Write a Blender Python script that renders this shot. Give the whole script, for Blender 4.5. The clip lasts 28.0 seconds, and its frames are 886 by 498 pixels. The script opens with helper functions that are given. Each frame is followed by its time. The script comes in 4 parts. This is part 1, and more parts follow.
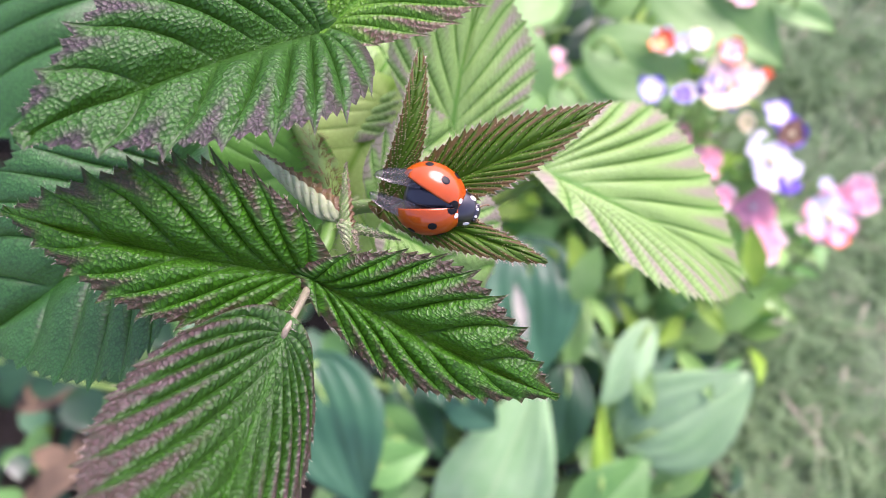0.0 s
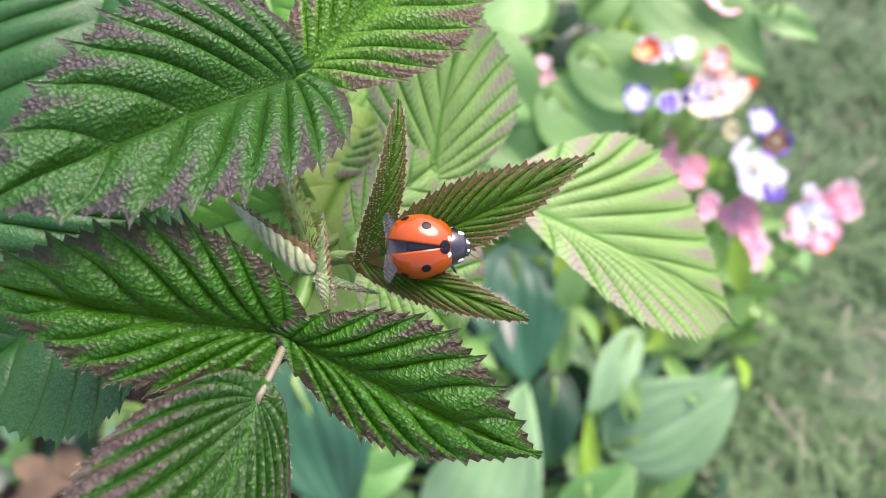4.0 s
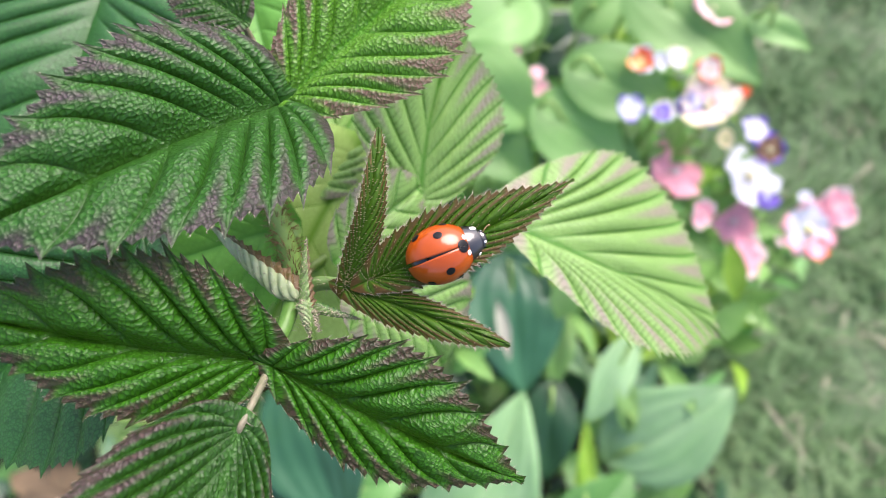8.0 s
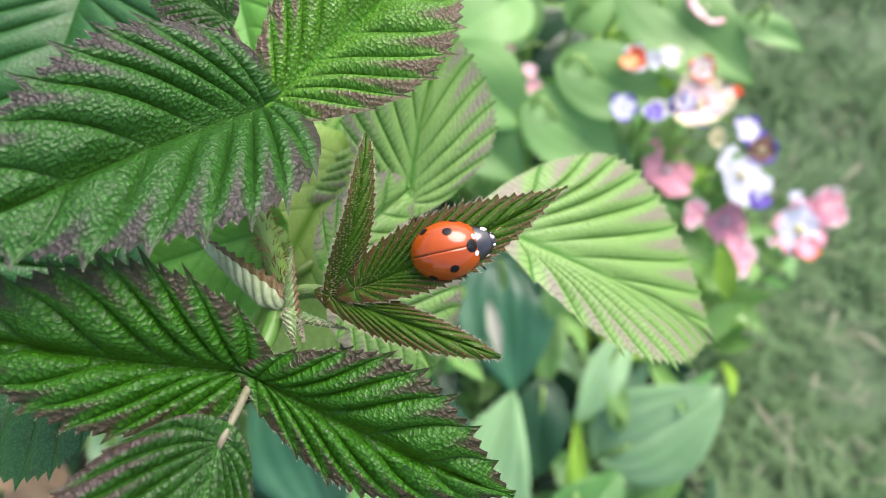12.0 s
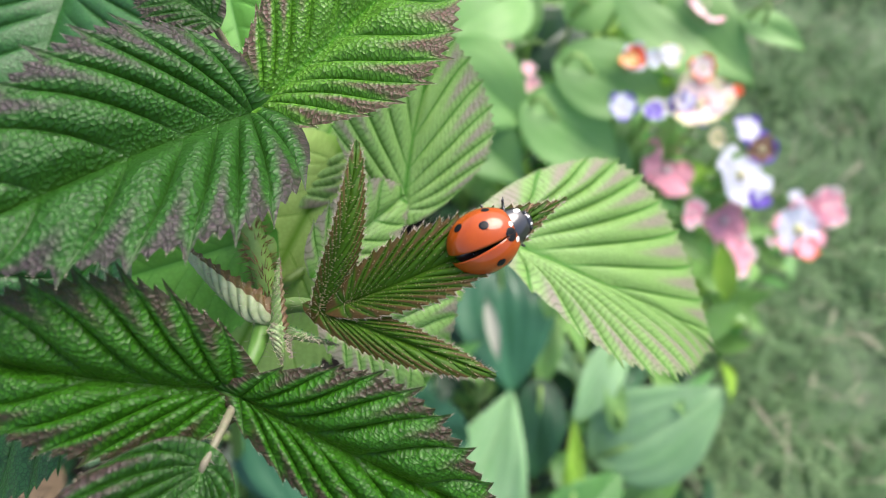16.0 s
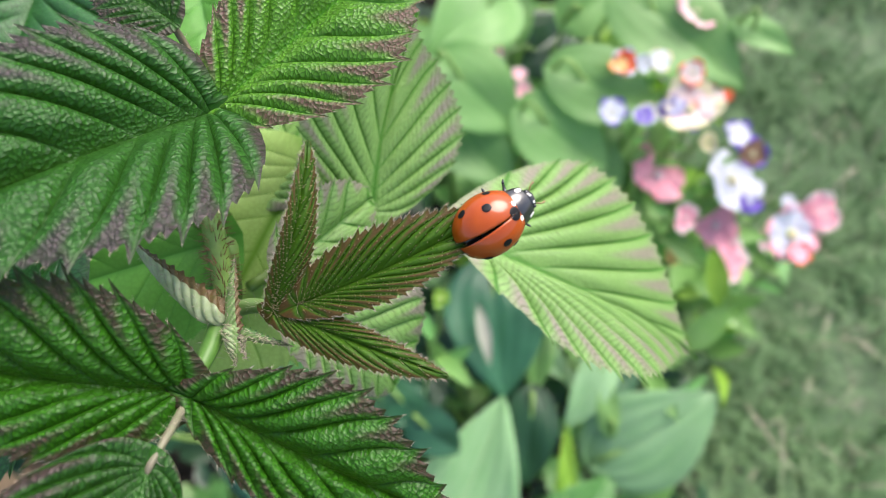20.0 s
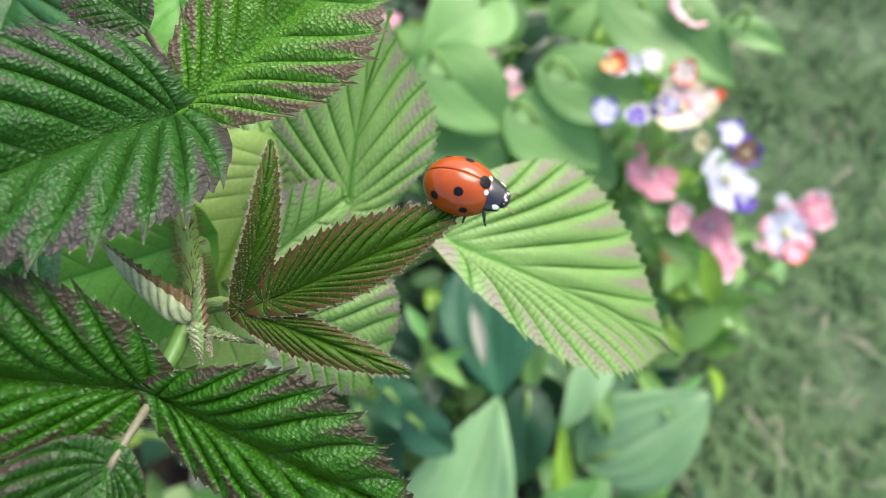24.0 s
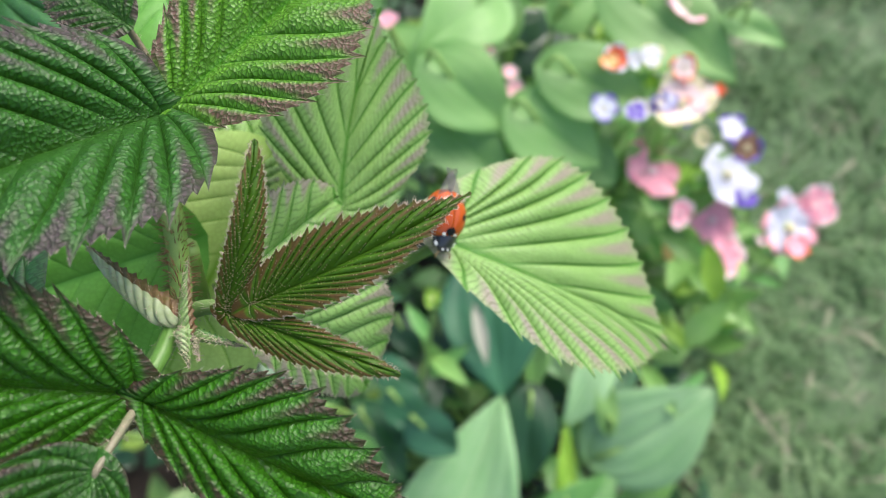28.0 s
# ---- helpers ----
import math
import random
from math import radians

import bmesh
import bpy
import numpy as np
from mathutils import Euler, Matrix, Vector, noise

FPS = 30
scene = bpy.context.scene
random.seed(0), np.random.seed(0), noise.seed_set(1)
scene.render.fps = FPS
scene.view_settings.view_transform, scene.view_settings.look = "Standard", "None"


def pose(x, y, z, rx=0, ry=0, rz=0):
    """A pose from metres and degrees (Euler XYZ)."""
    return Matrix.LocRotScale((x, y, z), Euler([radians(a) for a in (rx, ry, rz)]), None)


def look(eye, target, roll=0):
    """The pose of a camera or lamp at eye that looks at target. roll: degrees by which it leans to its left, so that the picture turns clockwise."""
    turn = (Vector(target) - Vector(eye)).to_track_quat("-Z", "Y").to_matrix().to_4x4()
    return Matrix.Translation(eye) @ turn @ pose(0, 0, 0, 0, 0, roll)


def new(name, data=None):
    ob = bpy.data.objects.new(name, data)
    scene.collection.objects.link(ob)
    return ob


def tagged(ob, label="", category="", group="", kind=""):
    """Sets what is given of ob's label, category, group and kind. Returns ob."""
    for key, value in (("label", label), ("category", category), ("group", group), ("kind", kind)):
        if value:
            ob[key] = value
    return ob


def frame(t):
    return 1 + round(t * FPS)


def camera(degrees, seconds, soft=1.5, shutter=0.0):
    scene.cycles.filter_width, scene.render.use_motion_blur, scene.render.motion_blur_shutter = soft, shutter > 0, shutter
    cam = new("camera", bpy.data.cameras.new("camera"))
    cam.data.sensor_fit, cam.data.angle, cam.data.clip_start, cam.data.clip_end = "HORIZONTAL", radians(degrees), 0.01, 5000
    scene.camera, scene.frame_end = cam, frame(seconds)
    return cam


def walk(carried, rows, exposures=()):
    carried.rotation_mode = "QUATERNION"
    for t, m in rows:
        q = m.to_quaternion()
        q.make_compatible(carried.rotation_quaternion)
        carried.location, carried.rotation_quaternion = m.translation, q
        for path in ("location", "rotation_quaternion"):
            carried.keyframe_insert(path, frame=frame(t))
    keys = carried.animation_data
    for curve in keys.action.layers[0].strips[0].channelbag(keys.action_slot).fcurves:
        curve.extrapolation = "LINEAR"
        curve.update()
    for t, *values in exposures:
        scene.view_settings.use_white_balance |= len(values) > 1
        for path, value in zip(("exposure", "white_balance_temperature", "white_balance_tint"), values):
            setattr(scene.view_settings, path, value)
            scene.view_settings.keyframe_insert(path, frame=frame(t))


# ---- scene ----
cam = camera(66.4, 28.0, 0.95)
# the eye's frame at the start: EYE metres over the ground, looking steeply down on the cane
EYE, TILT = 0.62, -68.0
GARDEN = pose(0, 0, EYE, TILT, 0, 0)
ROWS = [
    (0.0, -0.21, 1.33, 0.31, -0.20, 0.18, -0.12),
    (0.5, 1.13, 1.54, 0.67, -0.47, 0.31, -0.11),
    (1.0, 0.83, 0.42, 0.88, -0.73, 0.35, -0.18),
    (1.5, 0.62, 1.14, 1.23, -0.73, 0.39, 0.21),
    (2.0, 0.96, 0.65, 1.14, -0.65, 0.46, 0.13),
    (2.5, -0.38, -0.03, 1.96, -1.00, 0.39, -0.32),
    (3.0, -0.54, 1.53, 4.64, -1.33, 0.23, -0.31),
    (3.5, 0.52, 3.29, 6.14, -1.26, -0.13, 0.05),
    (5.5, 0.65, 1.64, 6.84, -1.30, 0.57, -0.01),
    (6.0, -0.23, 2.64, 8.27, -1.41, 0.36, 0.26),
    (6.5, 2.09, 4.01, 6.69, -1.57, -0.05, 0.19),
    (7.0, 3.90, 1.43, 5.22, -1.38, 0.43, 0.44),
    (7.5, 2.94, 1.72, 7.41, -1.40, 0.77, 0.46),
    (8.0, 2.41, 2.58, 8.26, -1.34, 0.55, 0.50),
    (8.5, 3.02, 3.73, 8.26, -1.34, 0.47, 0.45),
    (9.0, 4.95, 5.80, 8.98, -1.77, 0.12, 0.43),
    (9.5, 5.80, 5.88, 8.55, -1.68, 0.06, 0.40),
    (10.0, 6.36, 5.62, 7.85, -1.33, 0.36, 0.55),
    (10.5, 5.22, 6.03, 9.52, -1.60, 0.31, 0.28),
    (11.0, 5.16, 6.73, 9.17, -1.47, 0.03, 0.36),
    (11.5, 3.63, 4.97, 9.08, -1.70, 0.08, 0.16),
    (12.0, 2.69, 4.60, 9.49, -2.06, 0.22, 0.21),
    (12.5, 2.95, 5.53, 9.89, -1.81, 0.18, 0.40),
    (13.0, 3.67, 7.07, 10.30, -1.96, 0.03, 0.04),
    (13.5, 5.01, 7.06, 9.45, -2.31, 0.06, -0.01),
    (15.5, 4.17, 8.08, 10.85, -2.15, -0.23, 0.09),
    (16.0, 3.26, 7.30, 11.15, -2.19, -0.09, 0.03),
    (16.5, 3.53, 6.89, 11.59, -2.11, 0.03, 0.05),
    (17.0, 5.45, 7.17, 10.18, -2.14, 0.16, 0.33),
    (17.5, 4.92, 6.96, 9.82, -2.17, 0.14, -0.01),
    (18.0, 5.10, 7.36, 10.94, -2.69, 0.07, -0.00),
    (18.5, 4.31, 7.10, 12.82, -2.49, 0.12, -0.16),
    (19.0, 6.03, 7.71, 12.11, -2.43, 0.11, 0.08),
    (19.5, 8.20, 8.19, 10.75, -2.22, 0.19, 0.22),
    (20.0, 7.69, 7.33, 10.59, -2.24, 0.42, 0.10),
    (20.5, 8.01, 7.73, 11.01, -2.23, 0.28, 0.21),
    (21.0, 9.19, 8.04, 10.43, -2.11, 0.39, 0.26),
    (21.5, 10.52, 8.18, 9.91, -1.85, 0.51, 0.31),
    (23.5, 11.25, 8.25, 11.47, -2.19, 0.25, 0.36),
    (24.0, 11.24, 6.70, 10.18, -2.19, 0.54, 0.40),
    (24.5, 10.13, 5.62, 10.77, -2.41, 0.59, 0.59),
    (25.0, 10.06, 5.33, 11.03, -2.46, 0.58, 0.57),
    (25.5, 10.62, 6.19, 10.76, -2.34, 0.67, 0.71),
    (26.0, 11.64, 6.85, 10.69, -2.25, 0.52, 0.73),
    (26.5, 10.16, 7.25, 12.67, -2.42, 0.28, 0.45),
    (27.0, 12.76, 8.18, 12.91, -2.44, 0.34, 0.43),
    (27.5, 13.71, 6.94, 10.96, -2.03, 0.82, 0.81),
    (28.0, 12.61, 7.78, 10.16, -1.93, 0.48, 1.15),
]
walk(cam, [(t, GARDEN @ pose(x / 1000, y / 1000, z / 1000, 90 + pitch, roll, yaw)) for t, x, y, z, yaw, pitch, roll in ROWS],
     exposures=[(0.0, 1.74, 6250, 43), (1.0, 1.71, 6350, 40), (3.5, 1.61, 6500, 31), (8.0, 1.56, 6500, 20), (13.0, 1.4, 6500, 15), (28.0, 1.3, 6500, 12)])
cam.data.dof.use_dof = True
cam.data.dof.focus_distance = 0.069
cam.data.dof.aperture_fstop = 23.0

# ---- light: open shade under a bright, thinly clouded sky ----
world = bpy.data.worlds.new("sky")
scene.world = world
world.use_nodes = True
wn = world.node_tree
sky = wn.nodes.new("ShaderNodeTexSky")
sky.sky_type, sky.sun_disc = "NISHITA", False
sky.sun_elevation, sky.sun_rotation = radians(54), radians(35)
sky.dust_density, sky.air_density, sky.ozone_density = 4.0, 1.0, 1.0
wn.links.new(sky.outputs[0], wn.nodes["Background"].inputs[0])
wn.nodes["Background"].inputs[1].default_value = 0.12
sun_data = bpy.data.lights.new("sun", "SUN")
sun_data.energy, sun_data.angle, sun_data.color = 1.85, radians(44), (1.0, 0.96, 0.9)
sun = new("sun", sun_data)
sun.matrix_world = look((0.7, 1.0, 1.7), (0, 0, 0))


def spot(x, y, z):
    """World place of a point given in millimetres right of, ahead of and above the starting eye."""
    return GARDEN @ Vector((x / 1000, y / 1000, z / 1000))


FACE = (GARDEN.to_3x3() @ Vector((0, -1, 0))).normalized()


# ---- materials ----
def material(name):
    mat = bpy.data.materials.new(name)
    mat.use_nodes = True
    return mat, mat.node_tree.nodes, mat.node_tree.links, mat.node_tree.nodes["Principled BSDF"]


def ramp_of(nodes, stops):
    r = nodes.new("ShaderNodeValToRGB")
    r.color_ramp.elements[0].position, r.color_ramp.elements[0].color = stops[0][0], (*stops[0][1], 1)
    r.color_ramp.elements[1].position, r.color_ramp.elements[1].color = stops[-1][0], (*stops[-1][1], 1)
    for p, c in stops[1:-1]:
        r.color_ramp.elements.new(p).color = (*c, 1)
    return r


def mixed(nodes, links, fac, a, b):
    m = nodes.new("ShaderNodeMix")
    m.data_type = "RGBA"
    for sock, v in ((m.inputs[0], fac), (m.inputs[6], a), (m.inputs[7], b)):
        if isinstance(v, bpy.types.NodeSocket):
            links.new(v, sock)
        else:
            sock.default_value = v if isinstance(v, float) else (*v, 1)
    return m.outputs[2]


def attr(nodes, name):
    a = nodes.new("ShaderNodeAttribute")
    a.attribute_name = name
    return a


def value(nodes, links, op, a, b=0.0, c=0.0):
    m = nodes.new("ShaderNodeMath")
    m.operation = op
    for sock, v in zip(m.inputs, (a, b, c)):
        if isinstance(v, bpy.types.NodeSocket):
            links.new(v, sock)
        else:
            sock.default_value = v
    return m.outputs[0]


def leaf_material(name, deep, ridge, vein, rim, rim_from, gloss=0.42, see=0.25, back=None, cells=2.3, rungs=1.35, bump=1.0, spec=0.5, line=0.02, dark=0.7, mottle=0.3, net=1.0, rung_cut=0.45):
    """Bramble leaf: green between the veins, fine sunken side veins, a ladder of blisters between them, and a purple
    flush that sits on the ridges towards the margin. blade: u counts the side veins, v runs along them in millimetres."""
    mat, nodes, links, bsdf = material(name)
    uv = nodes.new("ShaderNodeUVMap")
    uv.uv_map = "blade"
    va, ed = attr(nodes, "vein"), attr(nodes, "rim")
    skin = nodes.new("ShaderNodeUVMap")
    skin.uv_map = "skin"
    big = nodes.new("ShaderNodeTexNoise")
    big.inputs["Scale"].default_value = 0.22
    links.new(skin.outputs[0], big.inputs["Vector"])
    fine = nodes.new("ShaderNodeTexNoise")
    fine.inputs["Scale"].default_value, fine.inputs["Detail"].default_value = 2.4, 4.0
    links.new(skin.outputs[0], fine.inputs["Vector"])
    # blisters between the finest veins
    warp = nodes.new("ShaderNodeTexNoise")
    warp.inputs["Scale"].default_value, warp.inputs["Detail"].default_value = 0.8, 1.0
    links.new(skin.outputs[0], warp.inputs["Vector"])
    warped = nodes.new("ShaderNodeVectorMath")
    warped.operation = "MULTIPLY_ADD"
    warped.inputs[1].default_value = (0.7, 0.7, 0.0)
    links.new(warp.outputs["Color"], warped.inputs[0])
    links.new(skin.outputs[0], warped.inputs[2])
    vor = nodes.new("ShaderNodeTexVoronoi")
    vor.feature = "DISTANCE_TO_EDGE"
    vor.inputs["Scale"].default_value = cells
    vor.inputs["Randomness"].default_value = 0.8
    links.new(warped.outputs[0], vor.inputs["Vector"])
    # distance from the nearest side vein
    apart = nodes.new("ShaderNodeSeparateXYZ")
    links.new(uv.outputs[0], apart.inputs[0])
    off = value(nodes, links, "PINGPONG", apart.outputs[0], 0.5)
    groove = ramp_of(nodes, [(0.0, (1, 1, 1)), (line * 0.5, (0.85, 0.85, 0.85)), (line * 1.6, (0, 0, 0))])
    links.new(off, groove.inputs[0])
    nerve = value(nodes, links, "MAXIMUM", va.outputs["Fac"], groove.outputs[0])
    body = mixed(nodes, links, big.outputs[0], deep, ridge)
    # margin flush, uneven
    add = value(nodes, links, "MULTIPLY_ADD", fine.outputs[0], mottle, -0.5 * mottle)
    summ = value(nodes, links, "ADD", add, ed.outputs["Fac"])
    edge = ramp_of(nodes, [(rim_from, (0, 0, 0)), (min(rim_from + 0.3, 1.0), (1, 1, 1))])
    links.new(summ, edge.inputs[0])
    less = value(nodes, links, "MULTIPLY", nerve, value(nodes, links, "MULTIPLY_ADD", edge.outputs[0], -0.55, 1.0))
    flushed = mixed(nodes, links, edge.outputs[0], body, rim)
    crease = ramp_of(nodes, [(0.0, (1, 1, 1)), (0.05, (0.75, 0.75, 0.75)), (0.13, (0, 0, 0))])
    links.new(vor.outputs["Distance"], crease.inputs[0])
    cell = nodes.new("ShaderNodeTexVoronoi")
    cell.inputs["Scale"].default_value = cells
    cell.inputs["Randomness"].default_value = 0.8
    links.new(warped.outputs[0], cell.inputs["Vector"])
    dome = value(nodes, links, "MULTIPLY_ADD", value(nodes, links, "MULTIPLY", cell.outputs["Distance"], cell.outputs["Distance"]), -1.6, 1.0)
    # cross veins: rungs from one side vein to the next, bowed and uneven
    along = value(nodes, links, "MULTIPLY_ADD", apart.outputs[1], rungs, value(nodes, links, "MULTIPLY_ADD", warp.outputs[0], 1.3, value(nodes, links, "MULTIPLY", off, 1.3)))
    rung = value(nodes, links, "PINGPONG", along, 0.5)
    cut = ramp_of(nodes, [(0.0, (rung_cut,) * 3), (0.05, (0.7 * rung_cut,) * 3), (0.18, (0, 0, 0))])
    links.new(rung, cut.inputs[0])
    swell = ramp_of(nodes, [(0.0, (0.6, 0.6, 0.6)), (0.12, (0.85, 0.85, 0.85)), (0.35, (1, 1, 1))])
    links.new(rung, swell.inputs[0])
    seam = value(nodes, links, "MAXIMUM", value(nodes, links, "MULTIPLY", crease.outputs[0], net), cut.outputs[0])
    # shade down in the creases and cross veins is put into the colour here
    crease_shaded = mixed(nodes, links, value(nodes, links, "MULTIPLY", seam, dark), flushed, tuple(0.22 * c for c in deep))
    col = mixed(nodes, links, less, crease_shaded, vein)
    links.new(col, bsdf.inputs["Base Color"])
    bsdf.inputs["Roughness"].default_value = gloss
    bsdf.inputs["Specular IOR Level"].default_value = spec
    high = value(nodes, links, "MULTIPLY", value(nodes, links, "MULTIPLY", dome, swell.outputs[0]), value(nodes, links, "SUBTRACT", 1.0, groove.outputs[0]))
    bump_n = nodes.new("ShaderNodeBump")
    bump_n.inputs["Strength"].default_value, bump_n.inputs["Distance"].default_value = bump, 0.00014
    links.new(high, bump_n.inputs["Height"])
    bump_b = nodes.new("ShaderNodeBump")
    bump_b.inputs["Strength"].default_value, bump_b.inputs["Distance"].default_value = 0.25, 0.00005
    links.new(fine.outputs[0], bump_b.inputs["Height"])
    links.new(bump_n.outputs[0], bump_b.inputs["Normal"])
    links.new(bump_b.outputs[0], bsdf.inputs["Normal"])
    tr = nodes.new("ShaderNodeBsdfTranslucent")
    hue = mixed(nodes, links, 0.5, col, back or (0.2, 0.4, 0.04))
    links.new(hue, tr.inputs[0])
    mx = nodes.new("ShaderNodeMixShader")
    mx.inputs[0].default_value = see
    links.new(bsdf.outputs[0], mx.inputs[1])
    links.new(tr.outputs[0], mx.inputs[2])
    links.new(mx.outputs[0], nodes["Material Output"].inputs[0])
    return mat


def plain(name, a, b, rough=0.5, scale=300.0, bump=0.2, dist=0.0003, spec=0.5, see=0.0, coat=0.0, metal=0.0, spread=0.0, lines=None):
    """Two-tone mottled surface; spread varies it from object to object, lines colours the veins of a blade."""
    mat, nodes, links, bsdf = material(name)
    co = nodes.new("ShaderNodeTexCoord")
    n1 = nodes.new("ShaderNodeTexNoise")
    n1.inputs["Scale"].default_value, n1.inputs["Detail"].default_value = scale, 5.0
    links.new(co.outputs["Object"], n1.inputs["Vector"])
    n2 = nodes.new("ShaderNodeTexNoise")
    n2.inputs["Scale"].default_value, n2.inputs["Detail"].default_value = scale * 0.13, 3.0
    links.new(co.outputs["Object"], n2.inputs["Vector"])
    f = nodes.new("ShaderNodeMath")
    f.operation = "MULTIPLY_ADD"
    f.inputs[1].default_value = 0.5
    links.new(n1.outputs[0], f.inputs[0])
    h = nodes.new("ShaderNodeMath")
    h.operation = "MULTIPLY"
    h.inputs[1].default_value = 0.5
    links.new(n2.outputs[0], h.inputs[0])
    links.new(h.outputs[0], f.inputs[2])
    rr = ramp_of(nodes, [(0.32, a), (0.68, b)])
    links.new(f.outputs[0], rr.inputs[0])
    out = rr.outputs[0]
    if lines:
        out = mixed(nodes, links, attr(nodes, "vein").outputs["Fac"], out, lines)
    if spread:
        info = nodes.new("ShaderNodeObjectInfo")
        hsv = nodes.new("ShaderNodeHueSaturation")
        mr = nodes.new("ShaderNodeMapRange")
        mr.inputs["To Min"].default_value, mr.inputs["To Max"].default_value = 1 - spread, 1 + spread
        links.new(info.outputs["Random"], mr.inputs["Value"])
        links.new(mr.outputs[0], hsv.inputs["Value"])
        links.new(out, hsv.inputs["Color"])
        out = hsv.outputs[0]
    links.new(out, bsdf.inputs["Base Color"])
    bsdf.inputs["Roughness"].default_value = rough
    bsdf.inputs["Specular IOR Level"].default_value = spec
    bsdf.inputs["Coat Weight"].default_value = coat
    bsdf.inputs["Coat Roughness"].default_value = 0.1
    bsdf.inputs["Metallic"].default_value = metal
    if bump:
        bn = nodes.new("ShaderNodeBump")
        bn.inputs["Strength"].default_value, bn.inputs["Distance"].default_value = bump, dist
        links.new(n1.outputs[0], bn.inputs["Height"])
        links.new(bn.outputs[0], bsdf.inputs["Normal"])
    if see:
        tr = nodes.new("ShaderNodeBsdfTranslucent")
        links.new(out, tr.inputs[0])
        mx = nodes.new("ShaderNodeMixShader")
        mx.inputs[0].default_value = see
        links.new(bsdf.outputs[0], mx.inputs[1])
        links.new(tr.outputs[0], mx.inputs[2])
        links.new(mx.outputs[0], nodes["Material Output"].inputs[0])
    return mat


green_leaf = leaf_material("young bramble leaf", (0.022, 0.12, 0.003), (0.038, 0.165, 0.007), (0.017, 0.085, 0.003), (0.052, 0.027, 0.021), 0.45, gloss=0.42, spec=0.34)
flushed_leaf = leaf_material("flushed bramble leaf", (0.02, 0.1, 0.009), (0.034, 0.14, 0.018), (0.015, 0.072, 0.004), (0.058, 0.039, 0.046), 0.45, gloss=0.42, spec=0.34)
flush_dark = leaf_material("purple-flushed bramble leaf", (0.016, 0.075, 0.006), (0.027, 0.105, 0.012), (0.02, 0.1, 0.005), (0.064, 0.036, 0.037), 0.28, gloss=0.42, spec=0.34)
# under_leaf: pale leaf with the sun shining through put into a brighter base colour
under_leaf = leaf_material("thin bramble leaf with painted sunlight", (0.4, 0.6, 0.16), (0.46, 0.65, 0.22), (0.16, 0.34, 0.04), (0.24, 0.3, 0.1), 0.85, gloss=0.55, see=0.45, bump=0.15, dark=0.2, cells=1.1, spec=0.25)
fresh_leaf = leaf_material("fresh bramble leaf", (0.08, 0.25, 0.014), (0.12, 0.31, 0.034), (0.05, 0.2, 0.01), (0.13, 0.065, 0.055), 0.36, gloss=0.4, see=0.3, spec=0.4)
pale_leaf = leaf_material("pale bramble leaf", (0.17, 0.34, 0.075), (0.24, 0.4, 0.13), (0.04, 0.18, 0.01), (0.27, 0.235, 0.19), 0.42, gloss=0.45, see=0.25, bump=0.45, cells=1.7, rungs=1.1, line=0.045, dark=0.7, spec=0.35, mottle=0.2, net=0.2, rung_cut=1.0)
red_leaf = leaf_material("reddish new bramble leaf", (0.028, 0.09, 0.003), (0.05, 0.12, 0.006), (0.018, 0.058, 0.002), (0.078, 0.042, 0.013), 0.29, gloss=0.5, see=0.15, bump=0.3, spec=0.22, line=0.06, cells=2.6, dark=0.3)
bud_mat = plain("whitish bud back", (0.2, 0.28, 0.11), (0.48, 0.54, 0.36), 0.55, 900, 0.3, 0.0001)
lip_mat = plain("red-brown bud lip", (0.07, 0.07, 0.012), (0.14, 0.06, 0.025), 0.55, 1500, 0.3, 0.0001)
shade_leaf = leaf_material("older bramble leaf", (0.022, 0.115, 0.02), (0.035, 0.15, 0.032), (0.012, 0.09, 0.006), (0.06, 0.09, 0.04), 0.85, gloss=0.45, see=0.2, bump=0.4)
rib_green = plain("leaf rib", (0.06, 0.16, 0.02), (0.09, 0.2, 0.035), 0.5, 900)
rib_pale = plain("pale leaf rib", (0.1, 0.27, 0.04), (0.16, 0.33, 0.07), 0.5, 900)
cane_mat = plain("cane bark", (0.08, 0.19, 0.025), (0.15, 0.22, 0.045), 0.5, 700, 0.4)
petiole_mat = plain("pinkish petiole", (0.13, 0.15, 0.075), (0.2, 0.165, 0.12), 0.55, 1500, 0.4)
hair_mat = plain("whitish bristle", (0.32, 0.28, 0.2), (0.42, 0.36, 0.28), 0.5, 900, 0.0)
elytron_mat = plain("orange wing case", (0.31, 0.046, 0.001), (0.39, 0.066, 0.001), 0.5, 700, 0.03, 0.00005, 0.1, coat=1.0)
spot_mat = plain("black spot", (0.004, 0.004, 0.005), (0.008, 0.008, 0.009), 0.4, 900, 0.0, 0.00005, 0.2)
black_mat = plain("black chitin", (0.006, 0.006, 0.008), (0.012, 0.012, 0.015), 0.3, 900, 0.1, 0.00005, 0.5, coat=1.0)
thorn_mat = plain("red-brown bristle", (0.11, 0.05, 0.02), (0.2, 0.09, 0.04), 0.5, 900, 0.0)
white_mat = plain("white marking", (0.75, 0.74, 0.68), (0.82, 0.8, 0.76), 0.35, 900, 0.0)
horn_mat = plain("brown antenna", (0.2, 0.12, 0.05), (0.3, 0.2, 0.08), 0.4, 900, 0.0)
soil_mat = plain("dark garden soil", (0.008, 0.006, 0.004), (0.025, 0.018, 0.012), 0.95, 60, 1.0, 0.01)
turf_mat = plain("turf", (0.042, 0.092, 0.037), (0.12, 0.17, 0.095), 0.9, 25, 1.0, 0.01)
blade_mat = plain("grass blade", (0.075, 0.17, 0.058), (0.18, 0.3, 0.13), 0.6, 40, 0.0, see=0.3)
